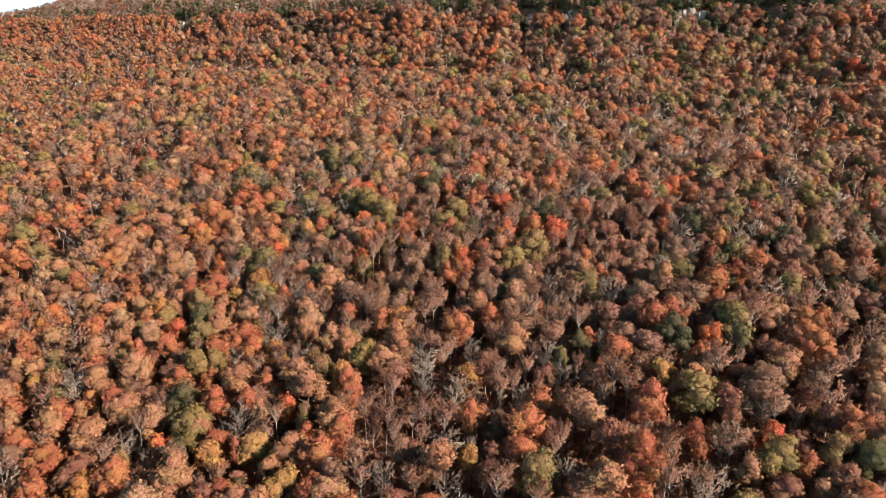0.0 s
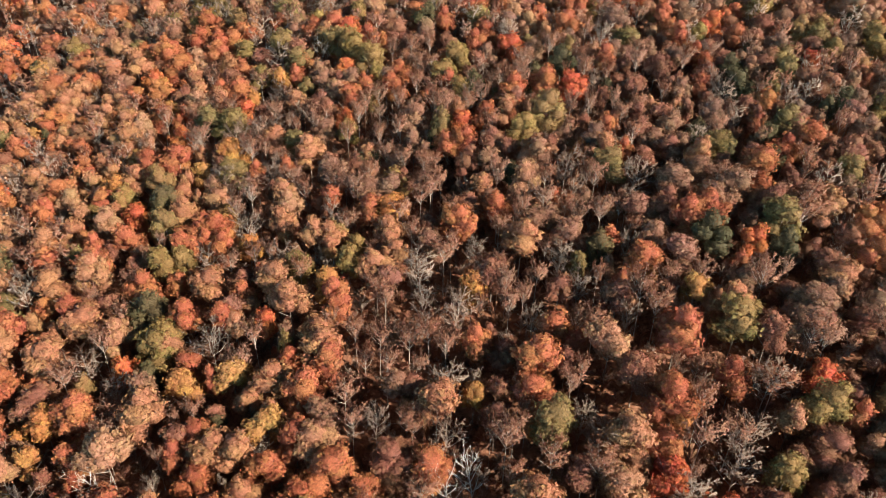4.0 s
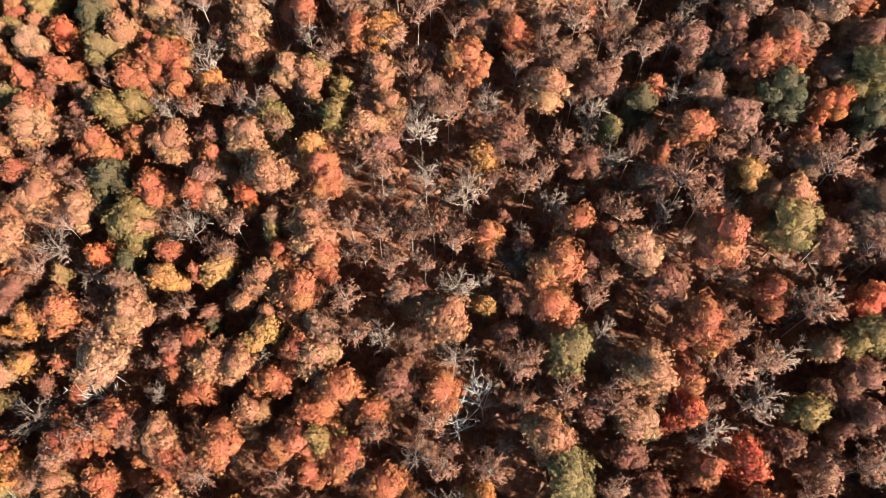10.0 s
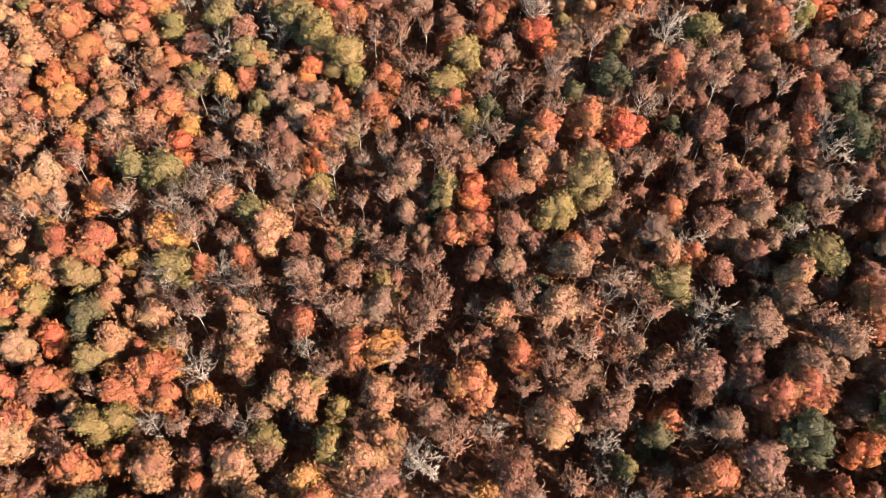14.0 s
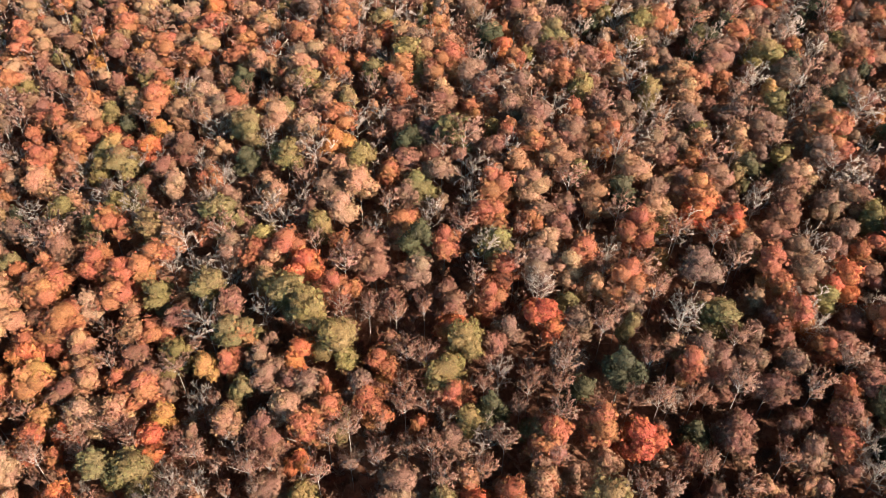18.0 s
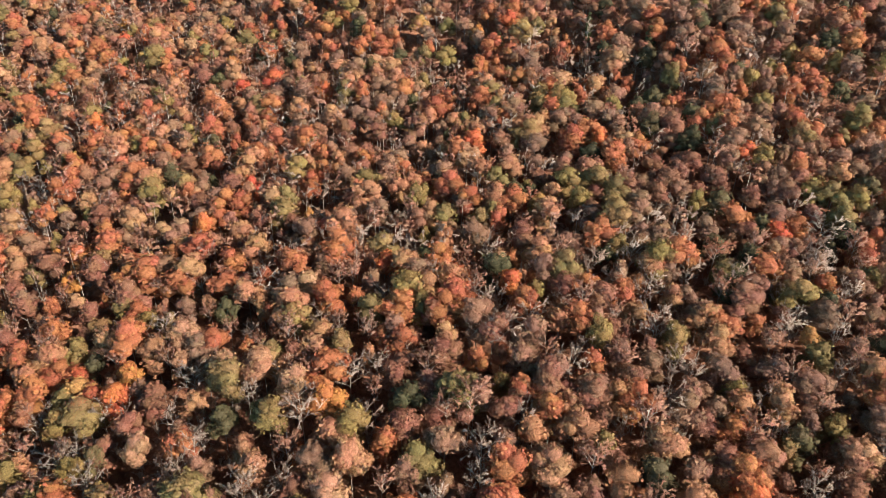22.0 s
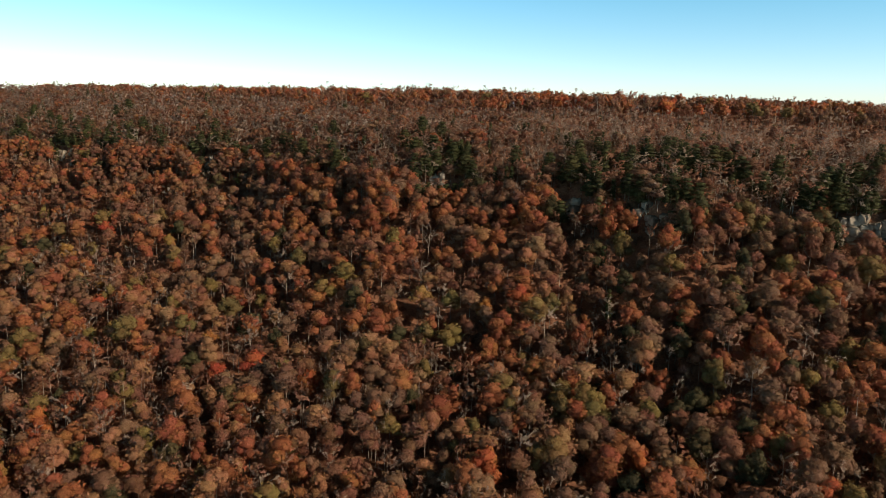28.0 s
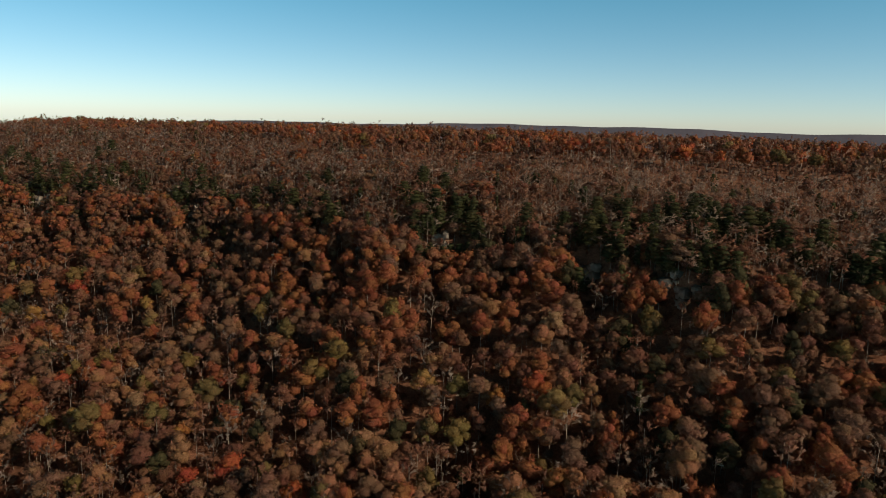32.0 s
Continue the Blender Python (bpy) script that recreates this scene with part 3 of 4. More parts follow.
# ---------------------------------------------------------------- where the trees stand
# single trees that stand out: by stretch and kind, the x and y of each foot; capitals of size follow in BIG
LANDMARKS = {
    "lower slope": {
        ("red", 1): (51, 297),
        ("yellow", 0): (-73, 315, -31, 215, 70, 198, 11, 210),
        ("orange", 0): (-88, 326, 10, 274, -28, 209, -100, 243, 18, 287, 20, 240),
        ("olive", 1): (-86, 302, 40, 282),
        ("red", 0): (-97, 295, 90, 213),
        ("tan", 0): (-114, 305, 56, 260, -49, 244, -38, 236, -12, 223, 85, 253),
        ("orange", 1): (-93, 279, 7, 233, 59, 210, -71, 209, 101, 244),
        ("olive", 0): (-97, 271, -89, 248, 31, 275, -26, 222),
        ("green", 1): (-93, 259, -84, 213, 109, 290, 79, 217),
        ("tan", 1): (-45, 279, 26, 224, -68, 220, -41, 208, -106, 228),
        ("russet", 0): (25, 268, 11, 265, 35, 206, 50, 200),
        ("brown", 1): (-35, 265),
        ("brown", 0): (-1, 227, 96, 276),
        ("green", 0): (48, 219, 15, 308, 38, 312, 110, 301),
        ("russet", 1): (69, 212),
        ("bare", 0): (-60, 296, -33, 247, -71, 232),
        ("bare", 1): (-4, 218, 43, 255, 64, 246),
        ("sparse", 0): (-20, 285, -13, 285, -32, 286, -17, 275, -27, 305, -13, 297, -65, 249, -56, 232),
    },
    "valley": {
        ("orange", 1): (-108, 232, 26, 181, 62, 185, -33, 179, -24, 158, 64, 128, -22, 120, -50, 147, -93, 179),
        ("olive", 0): (-86, 232, 76, 148),
        ("orange", 0): (-89, 222, 31, 191, 11, 189, 52, 156, 54, 138, -95, 125, 72, 172),
        ("tan", 1): (-102, 209, -110, 198, 44, 182, 1, 171, 44, 157, 22, 145, 22, 124, -80, 166, 87, 125, -75, 178),
        ("red", 0): (-85, 194, 51, 149, 93, 170),
        ("bare", 0): (-3, 206, 27, 197, -14, 169, -6, 143, 38, 158),
        ("bare", 1): (6, 201, 1, 131, -97, 156, -87, 133, 67, 151, -62, 199),
        ("olive", 1): (77, 186, 28, 162, 26, 137, 90, 162),
        ("russet", 1): (84, 183, 50, 176, -9, 159),
        ("red", 1): (62, 140),
        ("green", 0): (1, 123),
        ("yellow", 0): (8, 134, -82, 122, -47, 133, -102, 169),
        ("tan", 0): (-63, 136, -48, 165),
        ("russet", 0): (-55, 120, 71, 142, 16, 174, 39, 141, 43, 134),
        ("sparse", 0): (-18, 188, -21, 195, -12, 183, -49, 197, -37, 139, -31, 133),
    },
    "middle slope": {
        ("olive", 0): (-194, 538, -131, 485, 53, 423, 77, 421, -35, 370, -49, 352, -30, 426, -119, 411),
        ("red", 0): (-95, 502, -16, 463, 27, 450, 128, 470, 89, 360, -37, 329, -119, 337),
        ("orange", 0): (-81, 513, -14, 390, 4, 361, 44, 352, -29, 346, 17, 341, 66, 314),
        ("russet", 0): (-125, 457, 99, 430, 39, 364, -12, 342),
        ("yellow", 0): (-99, 425, 119, 419, -63, 328),
        ("tan", 1): (-84, 437, -66, 454, 26, 499, -43, 412, -23, 384, -28, 374, 31, 378, -139, 406),
        ("orange", 1): (-37, 448, 8, 444, 60, 358, 95, 343, -105, 366),
        ("tan", 0): (-8, 515, 41, 429, 90, 350, -137, 429, -87, 395, -51, 385),
        ("russet", 1): (-1, 408, -9, 396, -74, 343, -59, 346),
        ("brown", 1): (28, 413, 75, 343),
        ("yellow", 1): (-32, 405),
        ("olive", 1): (-64, 415, -49, 400, -91, 378, -35, 340, -26, 330, 9, 327, -67, 352),
        ("green", 0): (-63, 402),
        ("green", 1): (-4, 362, 59, 373, 49, 315),
        ("red", 1): (-38, 355, 31, 333),
        ("bare", 1): (67, 328, 30, 343),
        ("bare", 0): (18, 319),
        ("sparse", 0): (-18, 339, -10, 337, -2, 338, 62, 338),
        ("brown", 0): (92, 314, 115, 350),
    },
    "upper slope": {
        ("red", 0): (-57, 607, -105, 626),
        ("orange", 0): (-36, 597, -248, 878, 144, 594, -70, 779, -37, 666, -174, 773, 69, 617, -53, 522, 139, 590),
        ("red", 1): (19, 541),
        ("orange", 1): (61, 534, 78, 521, 157, 531, 7, 510, -189, 825, -115, 786, -28, 738, -38, 730, -10, 738, 59, 704, 44, 718, 97, 689, -222, 880, -368, 939, -392, 955, -297, 912, -86, 749, 121, 659, 22, 694, -193, 728, -148, 600, -109, 577, 33, 635, 1, 577, 32, 496),
        ("green", 1): (105, 566, 99, 540, 111, 526),
        ("olive", 0): (116, 575),
        ("russet", 1): (101, 505, 187, 641, -58, 746, 145, 657, 215, 640),
        ("tan", 1): (-14, 511, -338, 931),
        ("green", 0): (-100, 761),
        ("russet", 0): (-126, 814, 160, 604, -88, 576, -34, 510),
        ("brown", 1): (174, 592),
        ("tan", 0): (-161, 577, 56, 647),
        ("brown", 0): (156, 558),
    },
    "cliff": {
        ("pine", 1): (-9, 848, -1, 809, 13, 784, -22, 828, -13, 802, 6, 832, 21, 771, -154, 899, -168, 908, -397, 1050, -417, 1060, -372, 1020, 121, 736, 146, 747, 111, 755, 134, 742, 114, 734, 213, 667, 241, 662, 251, 695, 232, 685, -327, 1048, -272, 977, -318, 1056, -195, 945, -82, 892, 145, 718, 85, 737, 73, 751, 92, 755, 53, 762, -103, 859, -137, 890, 167, 723, 195, 698),
    },
}
FIXED = [(x, y, kind, big) for rows in LANDMARKS.values() for (kind, big), flat in rows.items() for x, y in zip(flat[::2], flat[1::2])]
FIXED_XY = np.array([f[:2] for f in FIXED], float)
FIXED_R = np.array([7.2 if f[3] else 5.4 for f in FIXED])


# dead trees: x, y, lean, turn
DEAD_TREES = ((10, 152, -18, 30), (4, 148, 12, 200), (-98, 135, -22, 80), (-77, 161, -25, 100))


def taken(x, y):
    """Whether one of the single trees stands here already, or a rock shows."""
    if (np.hypot(FIXED_XY[:, 0] - x, FIXED_XY[:, 1] - y) < FIXED_R).any():
        return True
    if any(math.hypot(x - t[0], y - t[1]) < 6.5 for t in DEAD_TREES):
        return True
    d = float(y - cliff_line(x))
    return any(abs(x - rx) < rw * 0.4 and -20 < d < 4 for rx, rw, _ in OUTCROPS if rx != 4)


rng = np.random.default_rng(7)
FOREST = []       # x, y, kind, width, height, turn


def jittered(x0, x1, y0, y1, gap):
    nx, ny = int((x1 - x0) / gap), int((y1 - y0) / gap)
    a, b = np.meshgrid(np.arange(nx), np.arange(ny))
    off = (b % 2) * 0.5
    px = x0 + (a + off + rng.uniform(-0.42, 0.42, a.shape)) * gap
    py = y0 + (b + rng.uniform(-0.42, 0.42, a.shape)) * gap
    return np.stack([px.ravel(), py.ravel()], 1)


# shares of kinds; the paler west and darker east partly stand in for light
MIXES = {
    "slope": dict(orange=0.08, tan=0.06, russet=0.09, brown=0.09, olive=0.05, green=0.012, red=0.006, yellow=0.006, sparse=0.46, bare=0.15),
    "west": dict(orange=0.31, tan=0.30, russet=0.07, brown=0.04, olive=0.05, green=0.015, red=0.01, yellow=0.05, sparse=0.18, bare=0.06),
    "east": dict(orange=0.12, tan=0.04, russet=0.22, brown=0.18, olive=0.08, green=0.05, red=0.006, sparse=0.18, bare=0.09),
    "upper": dict(orange=0.16, tan=0.13, russet=0.13, brown=0.15, olive=0.08, green=0.02, red=0.008, yellow=0.008, sparse=0.17, bare=0.20),
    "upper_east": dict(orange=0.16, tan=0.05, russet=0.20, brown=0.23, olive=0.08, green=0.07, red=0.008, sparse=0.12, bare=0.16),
    "under_cliff": dict(orange=0.28, tan=0.05, russet=0.32, brown=0.17, olive=0.03, green=0.01, red=0.01, sparse=0.10, bare=0.04),
    "under_cliff_east": dict(orange=0.12, russet=0.36, brown=0.27, olive=0.06, green=0.09, pine=0.04, sparse=0.06, bare=0.03),
    "pines": dict(pine=0.52, bare=0.24, sparse=0.18, brown=0.06),
    "cliff": dict(pine=0.10, bare=0.38, sparse=0.34, brown=0.10, russet=0.08),
    "brow": dict(bare=0.46, sparse=0.30, pine=0.03, russet=0.09, brown=0.09, orange=0.03),
    "bare_brow": dict(bare=0.60, sparse=0.26, pine=0.04, russet=0.06, brown=0.04),
    "plateau": dict(russet=0.32, orange=0.18, red=0.05, brown=0.13, sparse=0.18, olive=0.02, bare=0.12),
}


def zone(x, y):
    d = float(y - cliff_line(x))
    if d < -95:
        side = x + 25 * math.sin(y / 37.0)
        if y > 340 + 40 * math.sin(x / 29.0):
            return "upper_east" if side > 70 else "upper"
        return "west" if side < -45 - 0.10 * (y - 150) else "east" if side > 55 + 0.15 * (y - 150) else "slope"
    if d < -0.5:
        return "pines" if d > -13 and min(abs(x - o[0]) / (o[1] * 0.5 + 4) for o in OUTCROPS) < 1 else "under_cliff_east" if x > 70 else "under_cliff"
    patch = math.sin(x / 23.0 + 1.2) + 0.7 * math.sin(x / 9.5 + d / 14.0) + 0.6 * math.sin(d / 11.0 + x / 41.0)
    deep = 75 if x > 95 else 44 if -40 < x < 45 else 34
    near_rock = min(abs(x - o[0]) / (o[1] * 0.5 + 9) for o in OUTCROPS)
    if d < deep and (patch > (0.5 if x > 95 else 0.8) or (near_rock < 1 and d < 34)):
        return "pines"
    if d < 26:
        return "cliff"
    if x > 60 and (d < 225 or x > 440):
        return "bare_brow"
    return "brow" if d < (260 if x < -150 else 205) + 25 * math.sin(x / 60.0) else "plateau"


spots = [jittered(-190, 190, 45, 335, 6.7), jittered(-190, 190, 333, 640, 7.7), jittered(-470, -190, 45, 640, 9.4), jittered(190, 470, 45, 640, 9.4),
         jittered(-930, 700, 640, 1720, 10.0), jittered(-1300, -930, 1150, 1900, 11.0)]
# a denser stand of bare trees over the cliff
rim = jittered(-760, 470, 500, 1300, 5.0)
rim_d = rim[:, 1] - cliff_line(rim[:, 0])
spots.append(rim[((rim_d > -16) & (rim_d < -1)) | ((rim_d > 3) & (rim_d < 14))])
over = jittered(-760, 560, 400, 1300, 8.0)
spots.append(over[(over[:, 1] - cliff_line(over[:, 0]) > 4) & (over[:, 1] - cliff_line(over[:, 0]) < 150)])
for px, py in np.concatenate(spots):
    if abs(px) > 0.67 * py + 62:
        continue
    z = zone(px, py)
    d = float(py - cliff_line(px))
    if d > 565 or (-1 < d < 3 and rocky(px) > 0.5) or (d > 180 and rng.random() < (0.45 if d < 380 else 0.25)):
        continue
    if taken(px, py):
        continue
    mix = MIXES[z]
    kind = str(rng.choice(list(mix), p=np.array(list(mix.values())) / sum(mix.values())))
    small = 0.72 if z in ("cliff", "brow", "bare_brow") else 1.0
    w = rng.choice((rng.uniform(0.5, 0.8), rng.uniform(0.8, 1.05), rng.uniform(1.0, 1.3)))
    if py > 335 and small == 1.0:
        w = min(1.5, w * rng.uniform(1.05, 1.35))
    if z == "pines":
        w, small = w * 1.3, 0.68
    FOREST.append((px, py, kind, w, small * rng.uniform(0.8, 0.98) * (0.70 + 0.34 * w), rng.uniform(0, 360)))

# the trees of the near slope are things of their own
planted = {k: 0 for k in FORMS}
for px, py, kind, big in FIXED:
    planted[kind] += 1
    plant(kind, px, py, (rng.uniform(1.6, 2.1) if kind == "pine" else rng.uniform(1.12, 1.32), rng.uniform(0.75, 0.95) if kind == "pine" else rng.uniform(1.02, 1.14), rng.uniform(0.85, 1.1)) if big else (rng.uniform(0.85, 1.05), rng.uniform(0.92, 1.04), rng.uniform(0.85, 1.1)), rng.uniform(0, 360), int(rng.integers(VARIANTS)))
rest = []
for px, py, kind, w, h, turn in FOREST:
    if abs(px) < 112 and 98 < py < 330 and planted[kind] < 300:
        planted[kind] += 1
        plant(kind, px, py, (w, h, rng.uniform(0.8, 1.15)), turn, int(rng.integers(VARIANTS)))
    else:
        rest.append((px, py, kind, w, h, turn))


def grow_stuff(name, label, trees, detail, variants=5):
    """Many trees as one mesh, one part for the wood and one for the crowns of each kind."""
    top = tagged(new(name), label, "woods", kind="stuff")
    trunks_v, trunks_f, trunks_m, base = [], [], [], 0
    for ki, kind in enumerate(FORMS):
        mine = [t for t in trees if t[2] == kind]
        if not mine:
            continue
        vs, fs, ts, ns, at = [], [], [], [], 0
        for s in range(variants):
            some = np.array([(t[0], t[1], t[3], t[4], radians(t[5])) for t in mine[s::variants]])
            if not len(some):
                continue
            gz = ground_z(some[:, 0], some[:, 1]) - 0.25
            cs, sn = np.cos(some[:, 4]), np.sin(some[:, 4])
            for which, (v, f, *nn) in enumerate(tree_arrays(kind, 5000 + 100 * ki + 10 * detail + s, detail)):
                X = (v[None, :, 0] * cs[:, None] - v[None, :, 1] * sn[:, None]) * some[:, 2:3] + some[:, 0:1]
                Y = (v[None, :, 0] * sn[:, None] + v[None, :, 1] * cs[:, None]) * some[:, 2:3] + some[:, 1:2]
                Z = v[None, :, 2] * some[:, 3:4] + gz[:, None]
                V = np.stack([X, Y, Z], -1).reshape(-1, 3)
                F = (f[None] + (np.arange(len(some)) * len(v))[:, None, None]).reshape(-1, 4)
                if which == 0:
                    trunks_v.append(V)
                    trunks_f.append(F + base)
                    trunks_m.append(np.full(len(F), int(kind in ("sparse", "bare"))))
                    base += len(V)
                else:
                    vs.append(V)
                    fs.append(F + at)
                    n = nn[0]
                    ns.append(np.stack([n[None, :, 0] * cs[:, None] - n[None, :, 1] * sn[:, None], n[None, :, 0] * sn[:, None] + n[None, :, 1] * cs[:, None],
                                        np.broadcast_to(n[None, :, 2], (len(some), len(n)))], -1).reshape(-1, 3))
                    ts.append(np.repeat(rng.uniform(0, 1, len(some)), len(v)))
                    at += len(V)
        ob = new(NAMES[kind] + "_crowns", mesh_from("crowns", np.concatenate(vs), np.concatenate(fs), [LEAVES[kind]], tint=np.concatenate(ts), smooth=True, normals=np.concatenate(ns)))
        tagged(ob, kind="stuff")
        ob.parent = top
    ob = new("trunks", mesh_from("trunks", np.concatenate(trunks_v), np.concatenate(trunks_f), [BARK, STEM], mat_index=np.concatenate(trunks_m)))
    tagged(ob, kind="stuff")
    ob.parent = top


middle, far, remote = [], [], []
for t in rest:
    d = t[1] - float(cliff_line(t[0]))
    if t[1] < 470 and abs(t[0]) < 180:
        middle.append(t)
    elif d < 150 and abs(t[0]) < 330 and t[1] < 860:
        far.append(t)
    else:
        remote.append(t)
grow_stuff("hillside_woods", "mixed autumn woods on the lower slope", middle, 1)
grow_stuff("cliff_woods", "autumn woods on the upper slope and the cliff", far, 0)
grow_stuff("far_woods", "far autumn woods over the plateau and along the valley sides", remote, -1)


# ---------------------------------------------------------------- undergrowth and saplings between the trees
def fill(name, label, spots, n_cards, size, twig, wide, kinds):
    top = tagged(new(name), label, "saplings", kind="stuff")
    frng = np.random.default_rng(len(spots))
    which = frng.integers(0, len(kinds), len(spots))
    for ki, kind in enumerate(kinds):
        mine = spots[which == ki]
        vs, fs, ns, ts, at = [], [], [], [], 0
        for form in range(8):
            some = mine[form::8]
            r = frng.uniform(1.1, 2.0)
            tall = frng.uniform(2.0, 7.5)
            stems = [(np.array((0, 0, 0.0)), np.array((0, 0, tall * 0.8)), 0.05, 0.03)]
            sprays = []
            for _ in range(twig):
                p = np.array((0, 0, tall * frng.uniform(0.25, 0.8)))
                sprays.append((p, p + np.array((frng.normal() * r * 0.6, frng.normal() * r * 0.6, r * frng.uniform(0.6, 1.5))), 0.1, wide * frng.uniform(0.7, 1.3)))
            v, f, n = joined(tip_leaves(frng, sprays, n_cards, size), blades(frng, stems + sprays))
            sc = frng.uniform(0.75, 1.25, (len(some), 1))
            turn = frng.uniform(0, 6.28, len(some))
            cs, sn = np.cos(turn)[:, None], np.sin(turn)[:, None]
            gz = ground_z(some[:, 0], some[:, 1])[:, None]
            V = np.stack([(v[None, :, 0] * cs - v[None, :, 1] * sn) * sc + some[:, 0:1], (v[None, :, 0] * sn + v[None, :, 1] * cs) * sc + some[:, 1:2],
                          v[None, :, 2] * sc + gz - 0.2], -1).reshape(-1, 3)
            vs.append(V)
            fs.append((f[None] + (np.arange(len(some)) * len(v))[:, None, None]).reshape(-1, 4) + at)
            ns.append(np.stack([n[None, :, 0] * cs - n[None, :, 1] * sn, n[None, :, 0] * sn + n[None, :, 1] * cs,
                                np.broadcast_to(n[None, :, 2], (len(some), len(n)))], -1).reshape(-1, 3))
            ts.append(np.repeat(frng.uniform(0, 1, len(some)), len(v)))
            at += len(V)
        ob = new(NAMES[kind] + "_saplings", mesh_from("saplings", np.concatenate(vs), np.concatenate(fs), [LEAVES[kind]], tint=np.concatenate(ts), smooth=True,
                                                      normals=np.concatenate(ns)))
        tagged(ob, kind="stuff")
        ob.parent = top


low = jittered(-130, 130, 75, 360, 3.6)
fill("undergrowth", "low reddish-brown saplings and shrubs under the trees", low, 14, 0.45, 26, 0.36, ("sparse", "russet", "sparse", "brown", "bare"))
more = np.concatenate([jittered(-250, 250, 75, 520, 4.4), jittered(-330, 330, 520, 640, 4.8), jittered(-480, 330, 640, 1000, 5.4), jittered(-800, 600, 820, 1650, 9.0)])
more_d = more[:, 1] - cliff_line(more[:, 0])
n_near = len(more) - int(1400 / 9.0) * int(830 / 9.0)
keep = (np.abs(more[:, 0]) < 0.66 * more[:, 1] + 50) & ~((np.abs(more[:, 0]) < 128) & (more[:, 1] < 358)) & ((more_d < 130) | ((more_d < 565) & (np.arange(len(more)) >= n_near)))
fill("saplings", "thin saplings filling the gaps of the upper woods", more[keep], 4, 0.8, 8, 1.1, ("sparse", "russet", "sparse", "brown", "bare"))


# ---------------------------------------------------------------- rocks along the cliff
def block_mesh(seed):
    """A weathered block of layered sandstone."""
    r = np.random.default_rng(seed)
    v, f = round_box(7)
    a = r.uniform(0, 6, 8)
    flat = np.sign(v) * np.abs(v) ** 0.55
    layers = 0.09 * np.sign(np.sin(13 * v[:, 2:3] + a[0])) * (1 - np.abs(v[:, 2:3]))
    rough = 0.16 * np.sin(4 * v[:, :1] + a[1]) * np.sin(5 * v[:, 1:2] + a[2]) + 0.10 * np.sin(9 * v[:, :1] + 7 * v[:, 2:3] + a[3]) + 0.06 * np.sin(19 * v[:, 1:2] + 17 * v[:, :1] + a[4])
    return mesh_from("rock_block", flat * (1 + layers + rough) * 0.5, f, [ROCK])


BLOCKS = [block_mesh(40 + k) for k in range(6)]
rrng = np.random.default_rng(11)
for rx, width, height in OUTCROPS:
    y0 = float(cliff_line(rx))
    slope = float(cliff_line(rx + 4) - cliff_line(rx - 4)) / 8
    turn = math.degrees(math.atan(slope))
    foot = float(ground_z(rx, y0 - 2))
    top = tagged(new("cliff_outcrop"), "pale sandstone outcrop with dark cracks in the wooded cliff", "rock", "rocks along the cliff")
    top.matrix_basis = pose(rx, y0, foot - 1.5, 0, 0, turn)
    x = -width / 2
    while x < width / 2:
        w = rrng.uniform(2.4, 7.5)
        z = 0.0
        tall = height * rrng.uniform(0.65, 1.15) * (1.1 - 0.7 * abs(x + w / 2) / width)
        depth = rrng.uniform(-3.5, 1.2)
        while z < tall:
            h = rrng.uniform(2.4, 6.0)
            ob = new("rock_block", BLOCKS[int(rrng.integers(6))])
            ob.parent = top
            ob.matrix_basis = pose(x + w / 2, 2.2 + depth + 0.12 * z + rrng.uniform(-0.5, 0.5), z + h / 2, rrng.uniform(-9, 9), rrng.uniform(-9, 9),
                                   rrng.uniform(-30, 30)) @ Matrix.Diagonal((w * 1.08, rrng.uniform(4.5, 7), h * 1.05, 1))
            z += h * 0.93
        x += w * 0.9


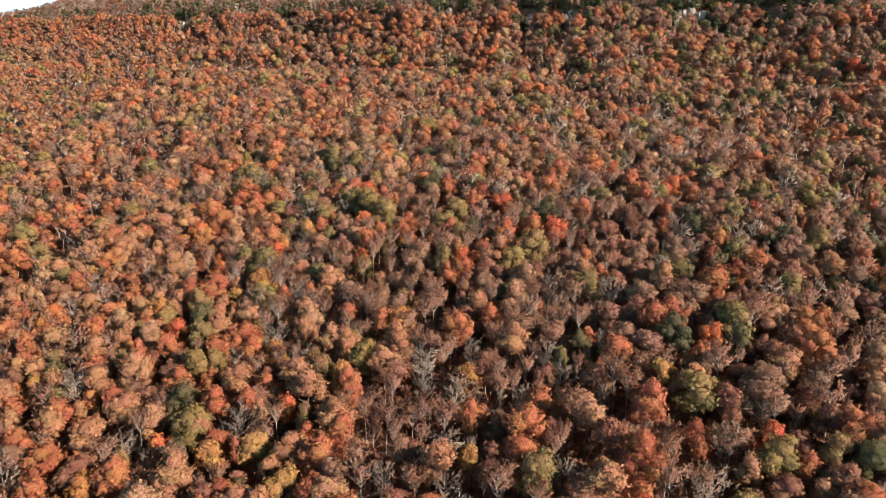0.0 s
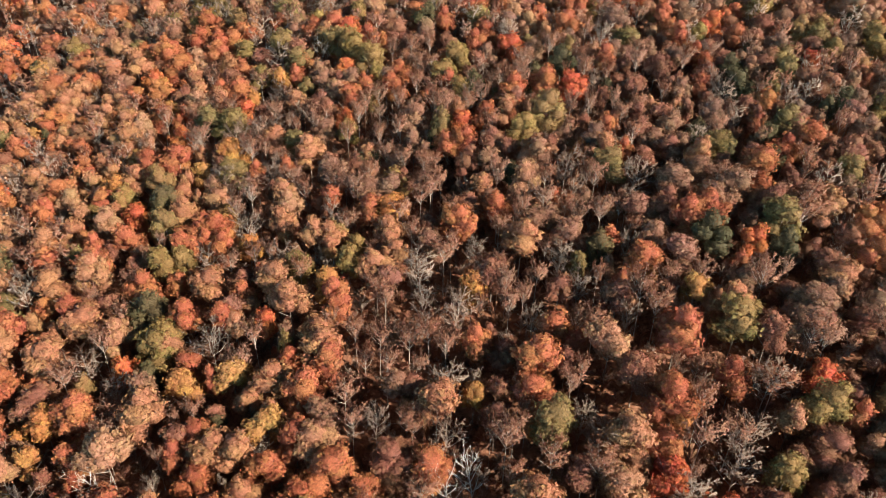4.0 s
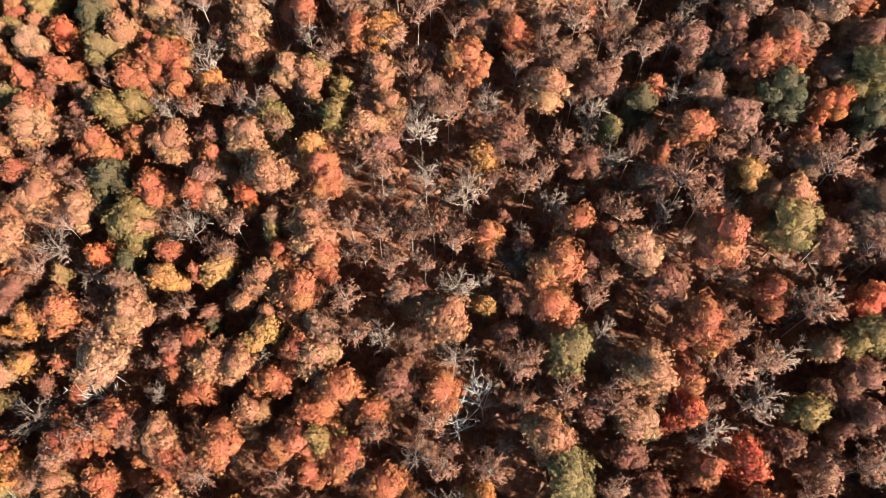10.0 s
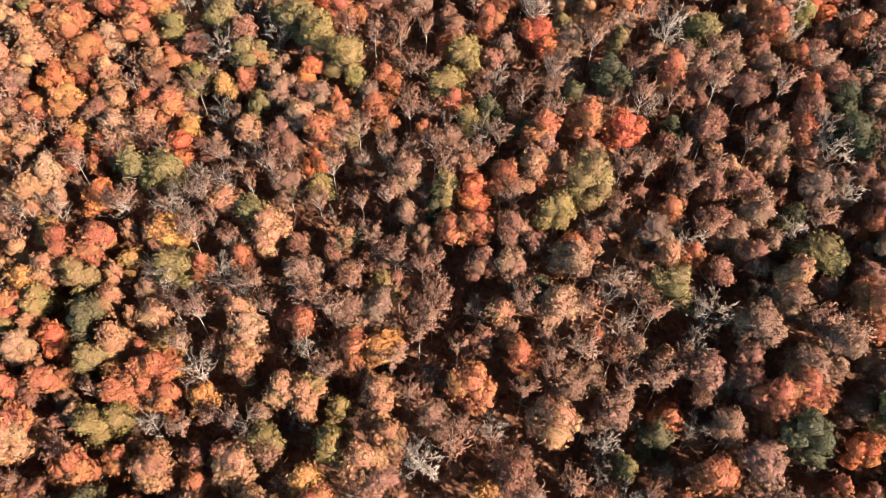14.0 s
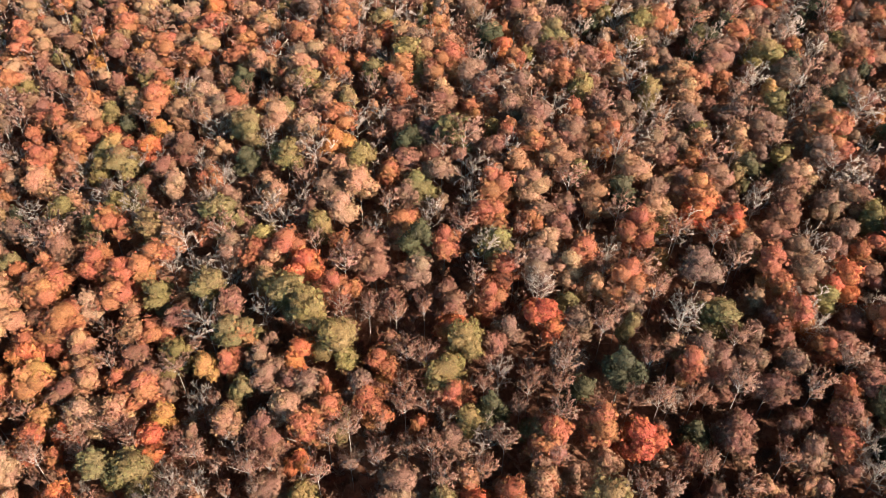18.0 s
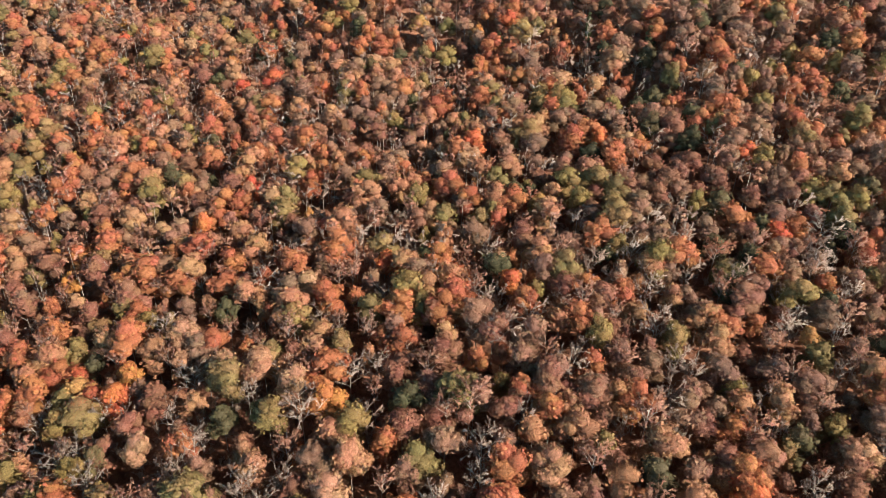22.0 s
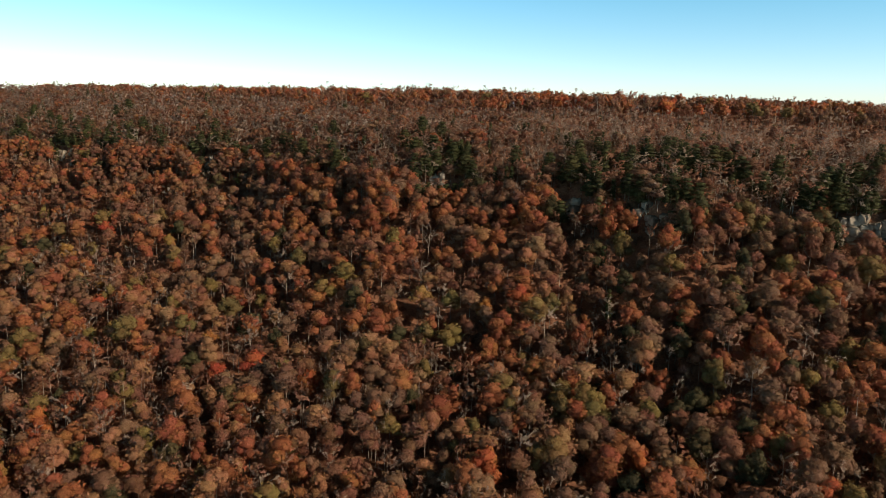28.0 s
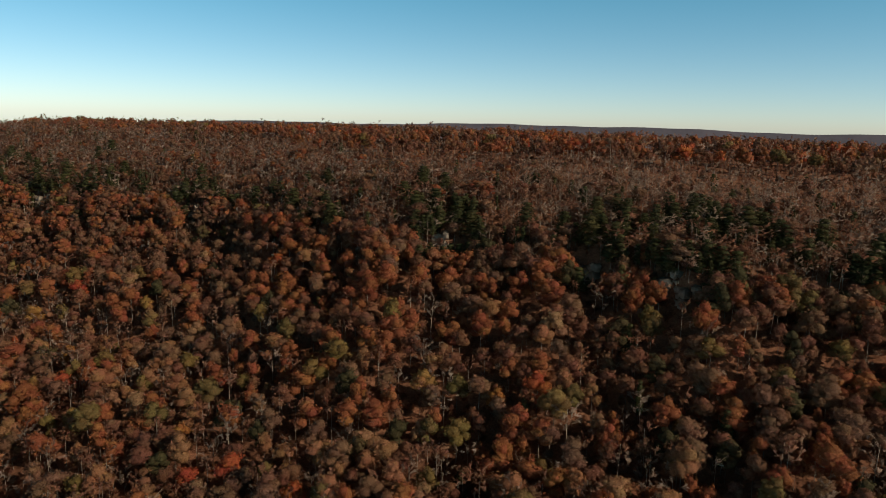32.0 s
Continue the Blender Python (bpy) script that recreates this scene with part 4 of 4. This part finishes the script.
# ---------------------------------------------------------------- dead trees and fallen stems
def snag_parts(seed):
    r = np.random.default_rng(seed)
    wood, twigs = skeleton_of(r, 17, 5.0, 13, 5, 0.26, 0.30)
    wv, wf = tubes([(p, q, a * 0.9, b * 0.9) for p, q, a, b in wood], 5)
    tv, tf, _ = blades(r, [(p, q, a, b * 0.1) for p, q, a, b in twigs])
    return mesh_from("trunk", wv, wf, [PALE_BARK], smooth=True), mesh_from("dead_branches", tv, tf, [PALE_BARK])


SNAGS = [snag_parts(70 + k) for k in range(3)]
for n, (x, y, lean, turn) in enumerate(DEAD_TREES):
    top = new("dead_tree")
    top.matrix_basis = pose(x, y, float(ground_z(x, y)) - 0.3, lean, 0, turn)
    tagged(top, "bleached dead tree with bare white branches", "tree", "dead trees")
    for name, me in zip(("trunk", "crown"), SNAGS[n % 3]):
        new(name, me).parent = top

lrng = np.random.default_rng(21)
for x, y, turn, length in ((-76, 197, -50, 11), (-71, 192, -35, 12), (-88, 190, -30, 10), (-83, 159, -12, 12), (-73, 151, -25, 11), (-32, 210, -70, 9), (-71, 254, -60, 11), (-59, 241, -65, 10), (-50, 305, -75, 9), (-13, 324, -15, 12), (-96, 159, -10, 10)):
    log = [(np.array((length * k / 5 - length / 2, 0.25 * math.sin(k), 0.05 * k)), np.array((length * (k + 1) / 5 - length / 2, 0.25 * math.sin(k + 1), 0.05 * k + 0.05)),
            0.30 - 0.04 * k, 0.26 - 0.04 * k) for k in range(5)]
    for k in range(6):
        p = np.array((length * lrng.uniform(0.1, 0.5), 0, 0.2))
        log.append((p, p + np.array((lrng.uniform(1, 2.5), lrng.normal() * 1.6, lrng.uniform(0.2, 1.4))), 0.07, 0.02))
    v, f = tubes(log, 6)
    ob = new("fallen_log", mesh_from("fallen_log", v, f, [PALE_BARK], smooth=True))
    slope = math.degrees(math.atan2(float(ground_z(x + 3 * math.cos(radians(turn)), y + 3 * math.sin(radians(turn))) - ground_z(x, y)), 3))
    ob.matrix_basis = pose(x, y, float(ground_z(x, y)) + 0.3, 0, 0, turn) @ pose(0, 0, 0, 0, -slope, 0)
    tagged(ob, "pale fallen tree stem lying on the leaf-covered slope", "log", "fallen stems")
